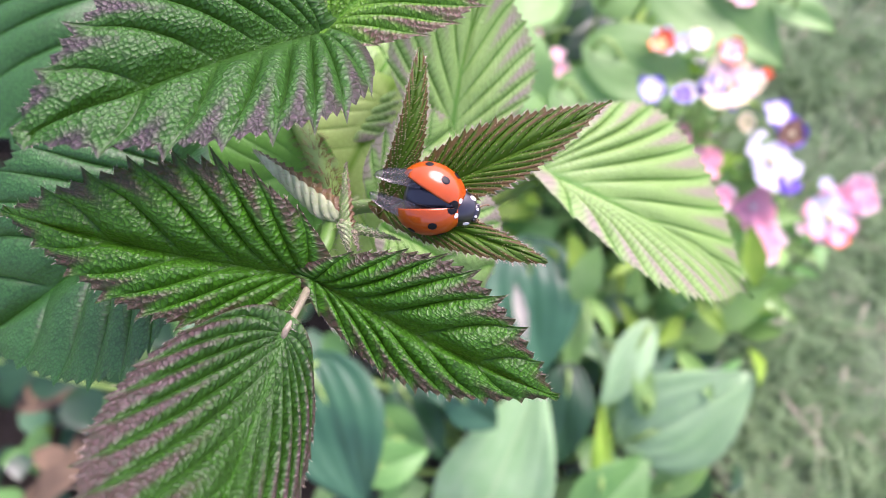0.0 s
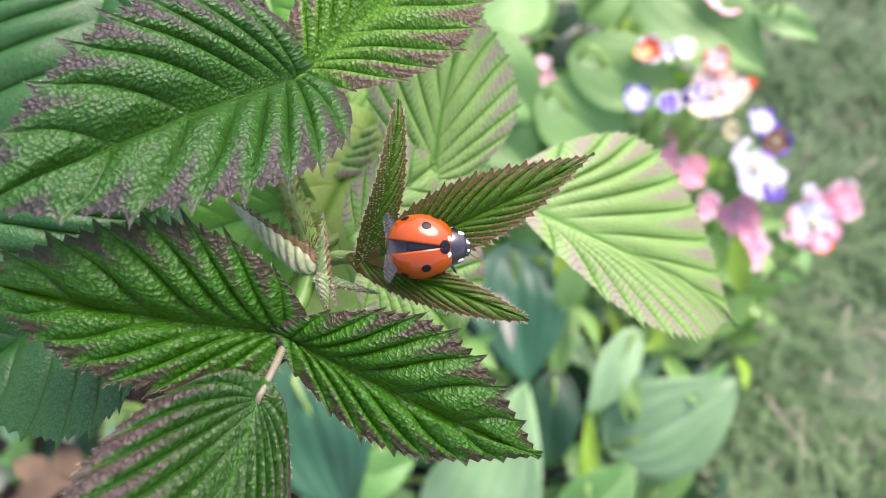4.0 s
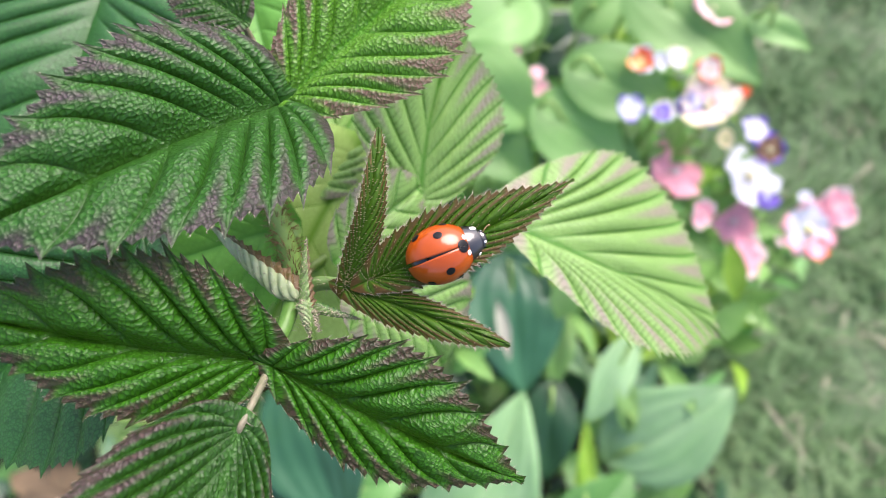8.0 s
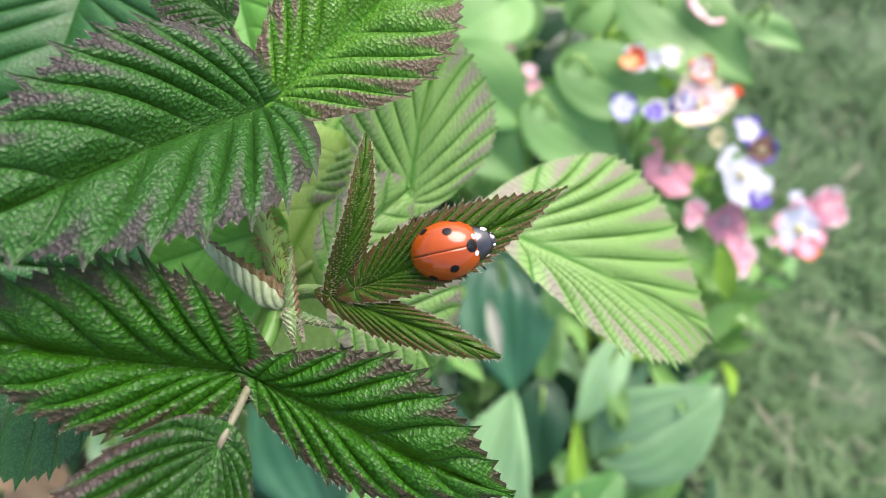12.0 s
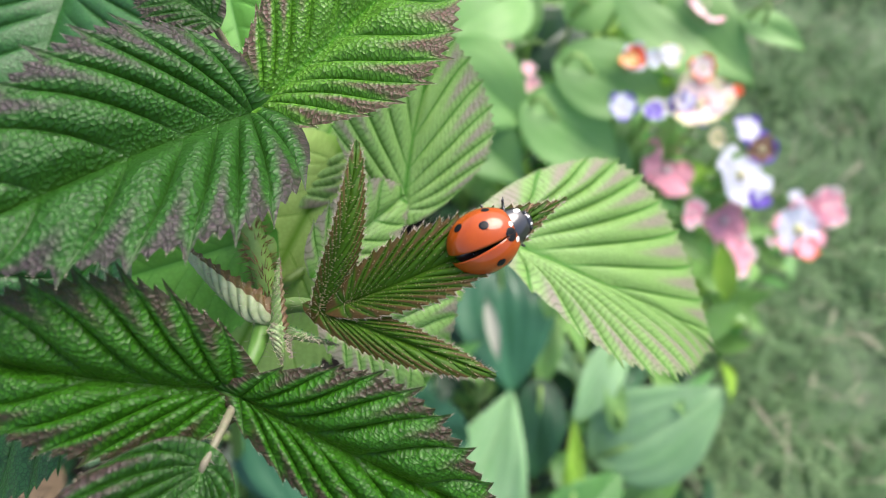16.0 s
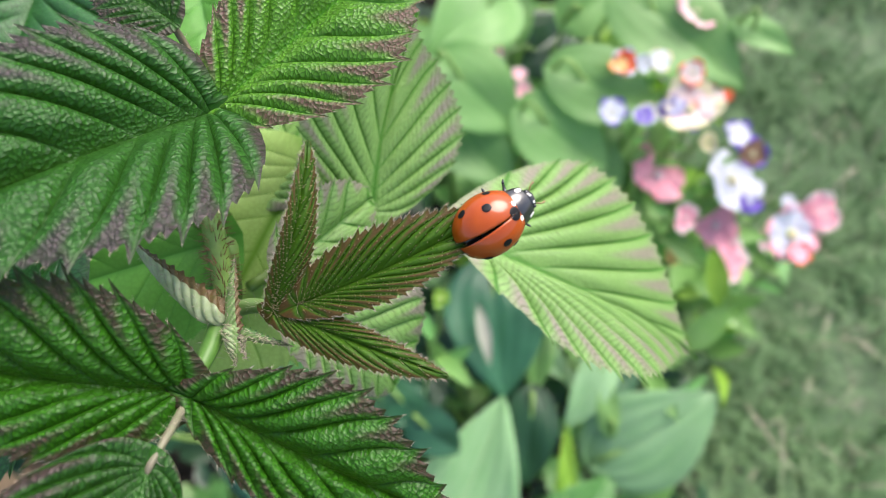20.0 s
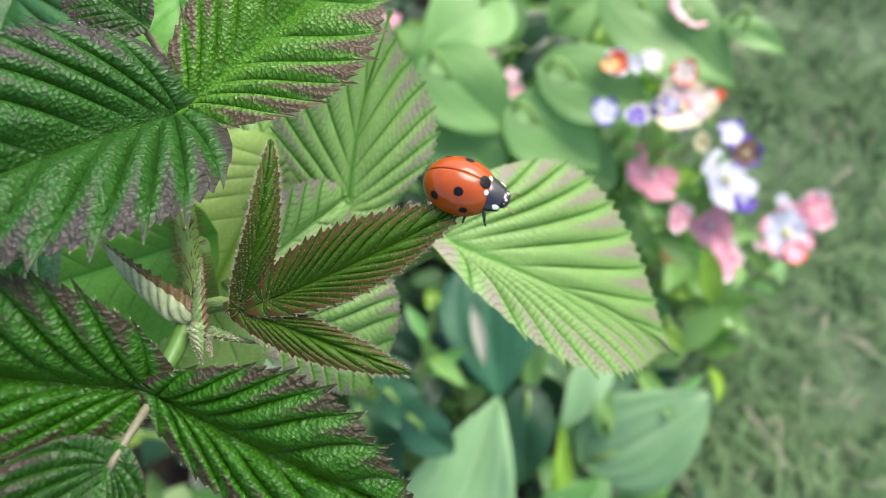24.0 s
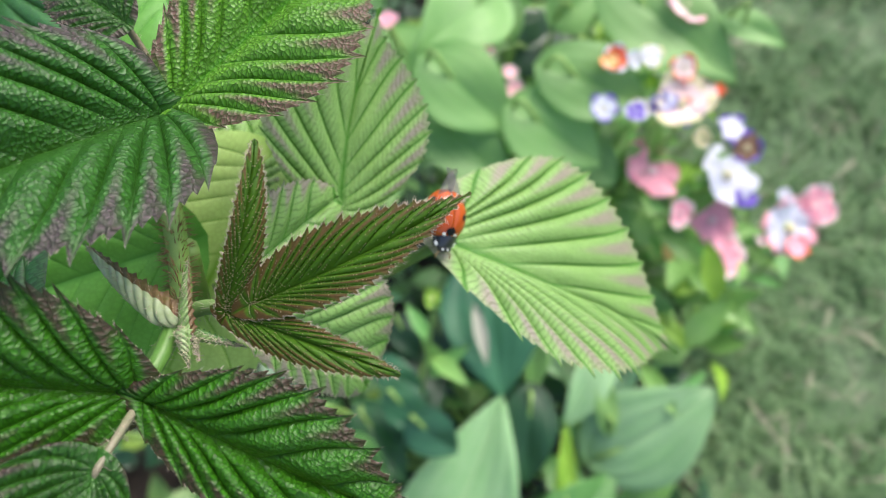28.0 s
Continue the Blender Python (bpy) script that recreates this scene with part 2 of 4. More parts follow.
straw_mat = plain("dry grass blade", (0.24, 0.24, 0.16), (0.34, 0.32, 0.24), 0.7, 40, 0.0, see=0.2)
bed_green = plain("garden leaf", (0.08, 0.25, 0.055), (0.16, 0.37, 0.1), 0.42, 60, 0.3, 0.001, see=0.3, spread=0.3, lines=(0.07, 0.22, 0.05))
bean_mat = plain("light bean leaf", (0.13, 0.31, 0.08), (0.24, 0.44, 0.15), 0.5, 40, 0.3, 0.001, see=0.4, spread=0.2, lines=(0.14, 0.34, 0.08))
bed_blue = plain("blue-green garden leaf", (0.05, 0.17, 0.075), (0.12, 0.28, 0.13), 0.38, 60, 0.3, 0.001, see=0.2, spread=0.25, lines=(0.08, 0.22, 0.1))
bed_light = plain("light garden leaf", (0.15, 0.34, 0.07), (0.24, 0.42, 0.14), 0.42, 60, 0.3, 0.001, see=0.35, spread=0.2, lines=(0.14, 0.32, 0.07))
# bed_dark: dark leaves, and near-black filler that paints the shade of gaps
bed_dark = plain("dark garden leaf and gap shade", (0.008, 0.04, 0.014), (0.02, 0.08, 0.026), 0.35, 40, 0.2, 0.001, see=0.1, spread=0.3)
bed_yellow = plain("yellow-green shoot", (0.15, 0.32, 0.022), (0.24, 0.4, 0.05), 0.5, 60, 0.1, see=0.3, spread=0.15)
stalk_mat = plain("flower stalk", (0.16, 0.3, 0.06), (0.24, 0.38, 0.1), 0.5, 80, 0.2, spread=0.2)
pink_mat = plain("pink petal", (0.88, 0.36, 0.45), (0.9, 0.52, 0.6), 0.6, 60, 0.1, see=0.3, spread=0.08)
blush_mat = plain("blush white petal", (0.8, 0.62, 0.6), (0.84, 0.74, 0.72), 0.6, 60, 0.1, see=0.3)
petal_white = plain("white petal", (0.6, 0.63, 0.74), (0.72, 0.74, 0.82), 0.6, 60, 0.1, see=0.3)
violet_mat = plain("violet petal", (0.09, 0.05, 0.36), (0.16, 0.1, 0.45), 0.55, 60, 0.1, see=0.2)
red_mat = plain("red petal", (0.72, 0.08, 0.03), (0.8, 0.18, 0.06), 0.55, 60, 0.1, see=0.2)
cream_mat = plain("cream petal", (0.74, 0.68, 0.4), (0.8, 0.75, 0.52), 0.6, 60, 0.1, see=0.3)
brown_mat = plain("withered petal", (0.2, 0.11, 0.06), (0.32, 0.2, 0.14), 0.8, 60, 0.3)
orange_mat = plain("orange bud", (0.75, 0.42, 0.14), (0.8, 0.52, 0.2), 0.6, 60, 0.1)
bed_pale = plain("pale hosta leaf", (0.16, 0.33, 0.13), (0.26, 0.43, 0.22), 0.36, 60, 0.3, 0.001, see=0.2, spread=0.1, lines=(0.25, 0.41, 0.2))
dry_mat = plain("dry straw-coloured leaf", (0.06, 0.042, 0.022), (0.17, 0.12, 0.065), 0.8, 60, 0.4, 0.001)
sheen_mat = plain("painted leaf sheen", (0.25, 0.27, 0.2), (0.3, 0.3, 0.24), 0.5, 60, 0.1)
gland_mat = plain("pale gland hair", (0.3, 0.26, 0.12), (0.42, 0.36, 0.2), 0.5, 900, 0.0)
bed_teal = plain("deep blue-green hosta leaf", (0.018, 0.09, 0.04), (0.045, 0.15, 0.07), 0.33, 60, 0.3, 0.001, see=0.1, spread=0.2, lines=(0.03, 0.12, 0.055))

fresh_lip = plain("dark green bud lip", (0.03, 0.1, 0.012), (0.06, 0.16, 0.03), 0.5, 1500, 0.3, 0.0001)
bud_pale = plain("pale green bud back", (0.12, 0.22, 0.07), (0.3, 0.38, 0.2), 0.5, 900, 0.3, 0.0001)
bud_green = plain("green bud back", (0.09, 0.19, 0.03), (0.2, 0.3, 0.12), 0.5, 900, 0.3, 0.0001)
mid_leaf = leaf_material("smooth green bramble leaf", (0.095, 0.3, 0.04), (0.13, 0.35, 0.065), (0.06, 0.23, 0.03), (0.09, 0.2, 0.05), 0.9, gloss=0.5, see=0.3, bump=0.15, dark=0.2, cells=1.1, spec=0.3)


# ---- mesh helpers ----
def part(name, bm, mat, parent=None, label=""):
    me = bpy.data.meshes.new(name)
    bm.to_mesh(me)
    bm.free()
    me.materials.append(mat)
    me.polygons.foreach_set("use_smooth", [True] * len(me.polygons))
    ob = new(name, me)
    if parent:
        ob.parent = parent
        ob.matrix_parent_inverse = parent.matrix_world.inverted()
    return tagged(ob, label)


def group_at(name, place, label, category, group="", kind=""):
    ob = new(name)
    ob.empty_display_size = 0.01
    ob.location = place
    bpy.context.view_layer.update()
    return tagged(ob, label, category, group, kind)


def tube_into(bm, pts, radii, sides=10, cap=True):
    rings = []
    side = None
    for i, p in enumerate(pts):
        d = (pts[min(i + 1, len(pts) - 1)] - pts[max(i - 1, 0)]).normalized()
        if side is None:
            side = d.orthogonal().normalized()
        side = (side - d * side.dot(d)).normalized()
        up = d.cross(side)
        rings.append([bm.verts.new(p + (side * math.cos(a) + up * math.sin(a)) * radii[i])
                      for a in (2 * math.pi * k / sides for k in range(sides))])
    for a, b in zip(rings, rings[1:]):
        for k in range(sides):
            bm.faces.new((a[k], a[(k + 1) % sides], b[(k + 1) % sides], b[k]))
    if cap:
        bm.faces.new(rings[0][::-1])
        bm.faces.new(rings[-1])
    return bm


def curve_pts(ctrl, n=16):
    """Catmull-Rom through the control points."""
    c = [ctrl[0] * 2 - ctrl[1], *ctrl, ctrl[-1] * 2 - ctrl[-2]]
    out = []
    for i in range(1, len(c) - 2):
        for k in range(n):
            t = k / n
            out.append(0.5 * (2 * c[i] + (c[i + 1] - c[i - 1]) * t + (2 * c[i - 1] - 5 * c[i] + 4 * c[i + 1] - c[i + 2]) * t * t
                              + (3 * c[i] - c[i - 1] - 3 * c[i + 1] + c[i + 2]) * t ** 3))
    out.append(c[-2])
    return out


def stem(name, ctrl, r0, r1, mat, parent=None, label="", hairs=0, hair_mat=None, hair_len=0.0008, hair_r=0.00003):
    pts = curve_pts([spot(*c) for c in ctrl], 10)
    n = len(pts)
    ob = part(name, tube_into(bmesh.new(), pts, [r0 + (r1 - r0) * i / (n - 1) for i in range(n)]), mat, parent, label)
    if hairs:
        rng = random.Random(len(pts) * 7 + hairs)
        bm = bmesh.new()
        for _ in range(hairs):
            i = rng.randrange(1, n - 1)
            d = Vector((rng.gauss(0, 1), rng.gauss(0, 1), rng.gauss(0, 1))).normalized()
            a = (pts[i + 1] - pts[i - 1]).normalized()
            d = (d - a * d.dot(a)).normalized()
            p = pts[i] + (pts[i + 1] - pts[i]) * rng.random()
            r = r0 + (r1 - r0) * i / (n - 1)
            tip = p + d * (r + hair_len * rng.uniform(0.5, 1.2)) + a * rng.uniform(-0.0004, 0.0004)
            tube_into(bm, [p + d * r * 0.8, tip], [hair_r, hair_r * 0.2], 3, False)
        tagged(part("bristles", bm, hair_mat, ob), kind="stuff")
    return ob


def profile(s, k, full=1.25):
    s = np.clip(s, 0, 1)
    u = s ** (math.log(0.5) / math.log(k))
    return np.sqrt(np.clip(4 * u * (1 - u), 0, 1)) ** full


def bramble_leaf(name, parent, mat, rib_mat, base, tip, roll, bend, sweep, wl, wr, fl, fr, droop, k, full=1.25, veins=8, per=3, pleat=0.045, saw=0.095, fan=2.8, label="", fuzz=0, dots=0, shape=None, arch=0.0, lobe=0.10, hem=0.9):
    """A pleated, toothed blade (shape: rise and fall of its outline, and how blunt it ends; arch bows the side veins, lobe: how far the base reaches back, hem: how coloured the margin is): base and tip in garden millimetres, roll about its axis, bend and sweep of the midrib,
    half widths and fold angles of its two sides, droop of the margins, k: where it is widest, fan: how far forward
    the side veins lean."""
    b, e = spot(*base), spot(*tip) - spot(*base)
    size = e.length
    e = e / size
    n = (FACE - e * FACE.dot(e)).normalized()
    r = e.cross(n)
    n = n * math.cos(roll) + r * math.sin(roll)
    r = e.cross(n)
    B, E, N, R = (np.array(v) for v in (b, e, n, r))
    teeth = veins * per
    fr6 = np.array([0.0, 0.25, 0.45, 0.55, 0.6, 0.65, 0.75, 0.9])
    s = np.concatenate([(i + fr6) / teeth for i in range(teeth)] + [[1.0]])
    m = 20
    verts, faces, vein_v, rim_v, uvs, skin = [], [], [], [], [], []
    rng = random.Random(int(abs(base[0] * 31 + tip[0] * 17 + tip[2] * 7)) + 5)
    sides = {}

    def surface(S, v, side):
        """Points of one half: S names the side vein that is followed from the midrib to the margin, v how far."""
        w, f, size_of, wave = sides[side]
        if shape:
            rise, fall, blunt = shape
            top = rise / (rise + fall)
            s = (1 - v) * S ** fan + v * (1 - (1 - S) ** blunt) - arch * v * (1 - v) * (1 - S)
            s = s + 0.13 * S ** 14
            pr = (S / top) ** rise * (np.clip(1 - S, 0, 1) / (1 - top)) ** fall * (1 - 0.3 * S ** 5)
        else:
            s = (1 - v) * S ** fan + v * S
            pr = profile(s, k, full)
        d = w * size * pr * v
        frac = (S * teeth) % 1.0
        tooth = np.where(S < 1, np.where(frac < 0.6, (frac / 0.6) ** 1.3, (1 - frac) / 0.4), 0) * size_of[np.minimum((S * teeth).astype(int), teeth)]
        reach = saw * min(w, 0.36) * size * (0.35 + 0.65 * pr) * tooth * max(0.0, (v - 0.85) / 0.15) ** 1.3
        d = d * (1 - 0.035 * v) + reach
        ang = f - droop * v
        back = -lobe * v * np.clip(1 - s / 0.25, 0, 1) ** 1.5 + 0.8 * reach / size
        q = 4 * s * (1 - s)
        u = S * veins + 0.4 / per
        ridge = np.abs(np.sin(np.pi * u))
        env = min(1.0, v * 4) * (0.45 + 0.55 * pr) * (1 - 0.8 * v ** 3) * np.clip(0.2 + 1.1 * v + 0.9 * s, 0, 1)
        h = pleat * size * ridge ** 0.45 * env + 0.008 * size * v * np.sin(wave + 9 * s) + 0.006 * size * min(1.0, v * 6)
        mid = B + np.outer(s * size, E) + np.outer(q * bend * size, N) + np.outer(q * sweep * size, R)
        P = mid + np.outer(d * np.cos(ang) * side - np.sin(ang) * h * side, R) + np.outer(d * np.sin(ang) + h * np.cos(ang), N) + np.outer(back * size, E)
        edge = np.maximum(v ** 1.2, np.clip((s - 0.72) * 2.0, 0, 1)) * ((0.05 + 0.97 * ridge ** 2) * (1 - v ** 9) + hem * v ** 9)
        return P, u, d, s, edge

    for side, w, f in ((-1, wl, fl), (1, wr, fr)):
        sides[side] = (w, f, np.array([rng.uniform(0.75, 1.1) * (1.45 if i % per == per - 1 else 0.7) for i in range(teeth + 1)]), rng.uniform(0, 6))
        off = len(verts)
        for j in range(m + 1):
            v = (j / m) ** 0.9
            P, u, d, sv, edge = surface(s, v, side)
            verts += P.tolist()
            vein_v += np.clip(1.6 - d / (0.005 * size), 0, 1).tolist()
            rim_v += edge.tolist()
            uvs += np.stack([u + 40, np.sqrt(d ** 2 + ((sv - s ** fan) * size) ** 2) * 1000 + (70 if side > 0 else 0)], 1).tolist()
            skin += np.stack([sv * size * 1000, side * d * 1000 + 50], 1).tolist()
        c = len(s)
        for j in range(m):
            for i in range(c - 1):
                a = off + j * c + i
                quad = (a, a + 1, a + c + 1, a + c)
                faces.append(quad if side > 0 else quad[::-1])
    me = bpy.data.meshes.new(name)
    me.from_pydata(verts, [], faces)
    me.materials.append(mat)
    for nm, vals in (("vein", vein_v), ("rim", rim_v)):
        me.attributes.new(nm, "FLOAT", "POINT").data.foreach_set("value", vals)
    idx = np.zeros(len(me.loops), dtype=np.int32)
    me.loops.foreach_get("vertex_index", idx)
    for nm, vals in (("blade", uvs), ("skin", skin)):
        me.uv_layers.new(name=nm).data.foreach_set("uv", np.array(vals)[idx].ravel())
    me.polygons.foreach_set("use_smooth", [True] * len(me.polygons))
    me.update()
    ob = new(name, me)
    if parent:
        ob.parent = parent
        ob.matrix_parent_inverse = parent.matrix_world.inverted()
    tagged(ob, label)
    rib = []
    for i in range(25):
        t = i / 24 * 0.97
        q = 4 * t * (1 - t)
        rib.append(Vector(B + t * size * E + q * bend * size * N + q * sweep * size * R - 0.006 * size * N))
    part("midrib", tube_into(bmesh.new(), rib, [size * 0.0055 * (1 - 0.85 * i / 24) for i in range(25)], 8), rib_mat, ob)
    if dots:
        # rows of stalked glands on the ridges
        bm = bmesh.new()
        for side in (-1, 1):
            for i in range(int(veins * 2) - 1):
                top = (i + 0.5) / (2 * veins)
                for j in range(2, 30):
                    if rng.random() < dots:
                        v = j / 30
                        if 0.02 < top < 0.98:
                            p = Vector(surface(np.array([top]), v, side)[0][0])
                            z = Vector(N) * 0.0003 + Vector(E) * 0.0001
                            tube_into(bm, [p, p + z], [0.00004, 0.00003], 4)
        tagged(part("gland_hair", bm, gland_mat, ob), kind="stuff")
    if fuzz:
        bm = bmesh.new()
        for _ in range(fuzz):
            side = rng.choice((-1, 1))
            p = Vector(surface(np.array([rng.uniform(0.02, 0.98)]), 1.0, side)[0][0])
            d = Vector((rng.gauss(0, 1), rng.gauss(0, 1), rng.gauss(0, 1))).normalized() * 0.6 + Vector(R) * side * 0.9 + Vector(E) * 0.9
            tube_into(bm, [p, p + d.normalized() * rng.uniform(0.0002, 0.0005)], [0.000028, 0.000006], 3, False)
        tagged(part("margin_hair", bm, hair_mat, ob), kind="stuff")
    return ob


def folded_bud(base, tip, width, ribs, back_mat, lip_mat, parent, turn, label):
    """A leaf still folded in its bud: a ribbed pale back and a toothed coloured lip along one edge."""
    b, e = spot(*base), spot(*tip) - spot(*base)
    size = e.length
    e = e / size
    n = (FACE - e * FACE.dot(e)).normalized()
    r = e.cross(n) * turn
    wd = width * 0.001

    def at(s, a, grow=1.0):
        w = wd * (min(1.0, (s + 0.01) / 0.16) ** 0.5 * (1 - s) ** 0.75 * 1.1 + 0.04)
        rib = 0.66 + 0.34 * abs(math.sin(math.pi * (ribs * s - 0.9 * a))) ** 0.7
        g = w * rib * grow
        return b + e * (s * size) + r * (g * math.sin(a)) + n * (g * 0.8 * math.cos(a) + 0.1 * size * math.sin(math.pi * s))

    def shell(a0, a1, na, teeth):
        bm = bmesh.new()
        rows = []
        ns = ribs * 8
        for i in range(ns + 1):
            s = i / ns
            row = []
            for j in range(na + 1):
                a = a0 + (a1 - a0) * j / na
                grow = 1.0 + (teeth * (0.5 + 0.5 * math.sin(2 * math.pi * (ribs * s))) if j == na else 0.0)
                row.append(bm.verts.new(at(s, a, grow)))
            rows.append(row)
        for p, q in zip(rows, rows[1:]):
            for j in range(na):
                bm.faces.new((p[j], p[j + 1], q[j + 1], q[j]))
        return bm
    ob = part("bud_leaf", shell(-1.5, 0.72, 16, 0.0), back_mat, parent, label)
    lip = part("bud_lip", shell(0.7, 1.5, 8, 0.6), lip_mat, ob, "red-brown toothed edge of the folded leaf")
    rng = random.Random(ribs)
    bm = bmesh.new()
    for _ in range(160):
        p = at(rng.random(), rng.uniform(-1.3, 1.3), 1.0)
        d = (n + Vector((rng.gauss(0, 1), rng.gauss(0, 1), rng.gauss(0, 1))) * 0.6 + r * rng.uniform(-0.5, 1)).normalized()
        tube_into(bm, [p, p + d * rng.uniform(0.0003, 0.0006)], [0.00004, 0.00001], 3, False)
    tagged(part("bud_hair", bm, hair_mat, ob), kind="stuff")
    return ob


# ---- ground ----
def flat_sheet(name, x0, y0, x1, y1, z, mat, label):
    bm = bmesh.new()
    n = 24
    grid = [[bm.verts.new((x0 + (x1 - x0) * i / n, y0 + (y1 - y0) * j / n, z)) for i in range(n + 1)] for j in range(n + 1)]
    for j in range(n):
        for i in range(n):
            bm.faces.new((grid[j][i], grid[j][i + 1], grid[j + 1][i + 1], grid[j + 1][i]))
    return tagged(part(name, bm, mat), label, "ground", kind="structure")


flat_sheet("ground", -400, -400, 400, 400, 0.0, turf_mat, "short worn lawn reaching away from the bed")
bed = flat_sheet("flower_bed", -1.2, -0.7, 0.24, 1.6, 0.012, soil_mat, "dark loose soil of the flower bed")
for v in bed.data.vertices:
    v.co.z += 0.012 * noise.noise(v.co * 9)
    v.co.x += 0.05 * noise.noise(Vector((v.co.y * 3, 1, 0))) * (v.co.x > 0.1)


# ---- the bramble: one cane with its leaves ----
bramble = group_at("raspberry_plant", (-0.03, 0.2, 0), "young raspberry cane with toothed purple-edged leaves", "plant")

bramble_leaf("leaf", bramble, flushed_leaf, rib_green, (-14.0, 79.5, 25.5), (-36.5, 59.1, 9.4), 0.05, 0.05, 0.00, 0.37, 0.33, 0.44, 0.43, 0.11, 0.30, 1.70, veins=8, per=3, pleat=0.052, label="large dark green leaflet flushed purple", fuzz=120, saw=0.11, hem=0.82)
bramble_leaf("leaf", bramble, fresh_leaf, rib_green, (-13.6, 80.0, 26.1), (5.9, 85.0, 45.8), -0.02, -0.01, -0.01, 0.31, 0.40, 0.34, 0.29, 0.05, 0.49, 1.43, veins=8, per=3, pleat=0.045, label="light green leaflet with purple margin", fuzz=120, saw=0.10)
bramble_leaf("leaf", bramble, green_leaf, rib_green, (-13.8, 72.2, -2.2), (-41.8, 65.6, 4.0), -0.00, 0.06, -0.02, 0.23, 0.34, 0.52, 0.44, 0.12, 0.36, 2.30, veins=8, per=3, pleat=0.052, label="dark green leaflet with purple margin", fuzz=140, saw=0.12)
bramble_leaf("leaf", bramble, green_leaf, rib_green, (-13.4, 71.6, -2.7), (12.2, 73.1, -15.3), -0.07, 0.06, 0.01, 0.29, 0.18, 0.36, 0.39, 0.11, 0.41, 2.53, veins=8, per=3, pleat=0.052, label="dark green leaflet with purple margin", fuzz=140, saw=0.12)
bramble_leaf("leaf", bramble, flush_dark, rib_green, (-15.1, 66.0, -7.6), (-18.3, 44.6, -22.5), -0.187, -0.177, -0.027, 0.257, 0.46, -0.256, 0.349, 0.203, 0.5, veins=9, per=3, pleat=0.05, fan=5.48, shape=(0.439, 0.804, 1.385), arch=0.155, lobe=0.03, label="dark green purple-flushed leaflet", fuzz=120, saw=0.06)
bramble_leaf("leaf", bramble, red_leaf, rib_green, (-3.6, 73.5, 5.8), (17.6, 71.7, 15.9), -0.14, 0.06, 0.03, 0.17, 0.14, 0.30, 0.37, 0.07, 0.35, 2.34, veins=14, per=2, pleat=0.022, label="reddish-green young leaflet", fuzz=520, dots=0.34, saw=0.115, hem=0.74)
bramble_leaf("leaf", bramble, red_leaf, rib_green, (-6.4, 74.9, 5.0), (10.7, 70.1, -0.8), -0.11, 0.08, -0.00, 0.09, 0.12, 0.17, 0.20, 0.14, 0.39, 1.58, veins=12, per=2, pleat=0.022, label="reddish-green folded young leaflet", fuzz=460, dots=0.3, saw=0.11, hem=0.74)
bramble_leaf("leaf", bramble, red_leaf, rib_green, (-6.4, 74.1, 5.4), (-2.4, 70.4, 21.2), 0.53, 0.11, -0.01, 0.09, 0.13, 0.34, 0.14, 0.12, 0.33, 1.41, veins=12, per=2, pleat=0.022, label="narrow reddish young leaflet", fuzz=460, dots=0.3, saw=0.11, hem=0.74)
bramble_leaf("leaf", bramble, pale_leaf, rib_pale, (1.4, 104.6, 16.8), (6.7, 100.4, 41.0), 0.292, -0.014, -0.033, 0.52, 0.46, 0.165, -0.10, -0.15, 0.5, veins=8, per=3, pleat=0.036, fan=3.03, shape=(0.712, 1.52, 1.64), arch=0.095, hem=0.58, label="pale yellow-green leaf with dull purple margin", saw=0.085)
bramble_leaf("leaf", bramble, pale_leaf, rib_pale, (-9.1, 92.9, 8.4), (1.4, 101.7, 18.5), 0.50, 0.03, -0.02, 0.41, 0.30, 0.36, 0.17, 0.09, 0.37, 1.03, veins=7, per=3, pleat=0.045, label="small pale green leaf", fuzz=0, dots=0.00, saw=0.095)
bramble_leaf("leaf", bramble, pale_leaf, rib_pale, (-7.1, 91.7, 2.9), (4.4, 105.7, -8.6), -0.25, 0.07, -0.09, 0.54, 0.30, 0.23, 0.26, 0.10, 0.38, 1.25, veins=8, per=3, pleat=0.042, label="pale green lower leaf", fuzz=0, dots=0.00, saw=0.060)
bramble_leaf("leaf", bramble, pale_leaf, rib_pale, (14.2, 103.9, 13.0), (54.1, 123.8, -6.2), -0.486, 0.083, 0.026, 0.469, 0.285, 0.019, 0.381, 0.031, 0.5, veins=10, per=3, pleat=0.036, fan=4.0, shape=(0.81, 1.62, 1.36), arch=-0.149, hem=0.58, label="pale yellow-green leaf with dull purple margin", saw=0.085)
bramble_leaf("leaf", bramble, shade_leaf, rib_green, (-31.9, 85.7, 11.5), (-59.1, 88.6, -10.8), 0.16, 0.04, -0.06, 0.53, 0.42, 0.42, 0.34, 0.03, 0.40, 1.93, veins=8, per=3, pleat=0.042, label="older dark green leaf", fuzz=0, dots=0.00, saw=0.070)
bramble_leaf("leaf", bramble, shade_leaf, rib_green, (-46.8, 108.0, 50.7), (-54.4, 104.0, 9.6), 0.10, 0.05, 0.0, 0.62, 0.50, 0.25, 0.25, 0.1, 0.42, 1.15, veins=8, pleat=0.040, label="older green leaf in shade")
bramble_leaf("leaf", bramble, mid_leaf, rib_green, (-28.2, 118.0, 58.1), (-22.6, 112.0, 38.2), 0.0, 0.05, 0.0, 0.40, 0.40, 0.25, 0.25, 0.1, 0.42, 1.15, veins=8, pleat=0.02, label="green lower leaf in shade")
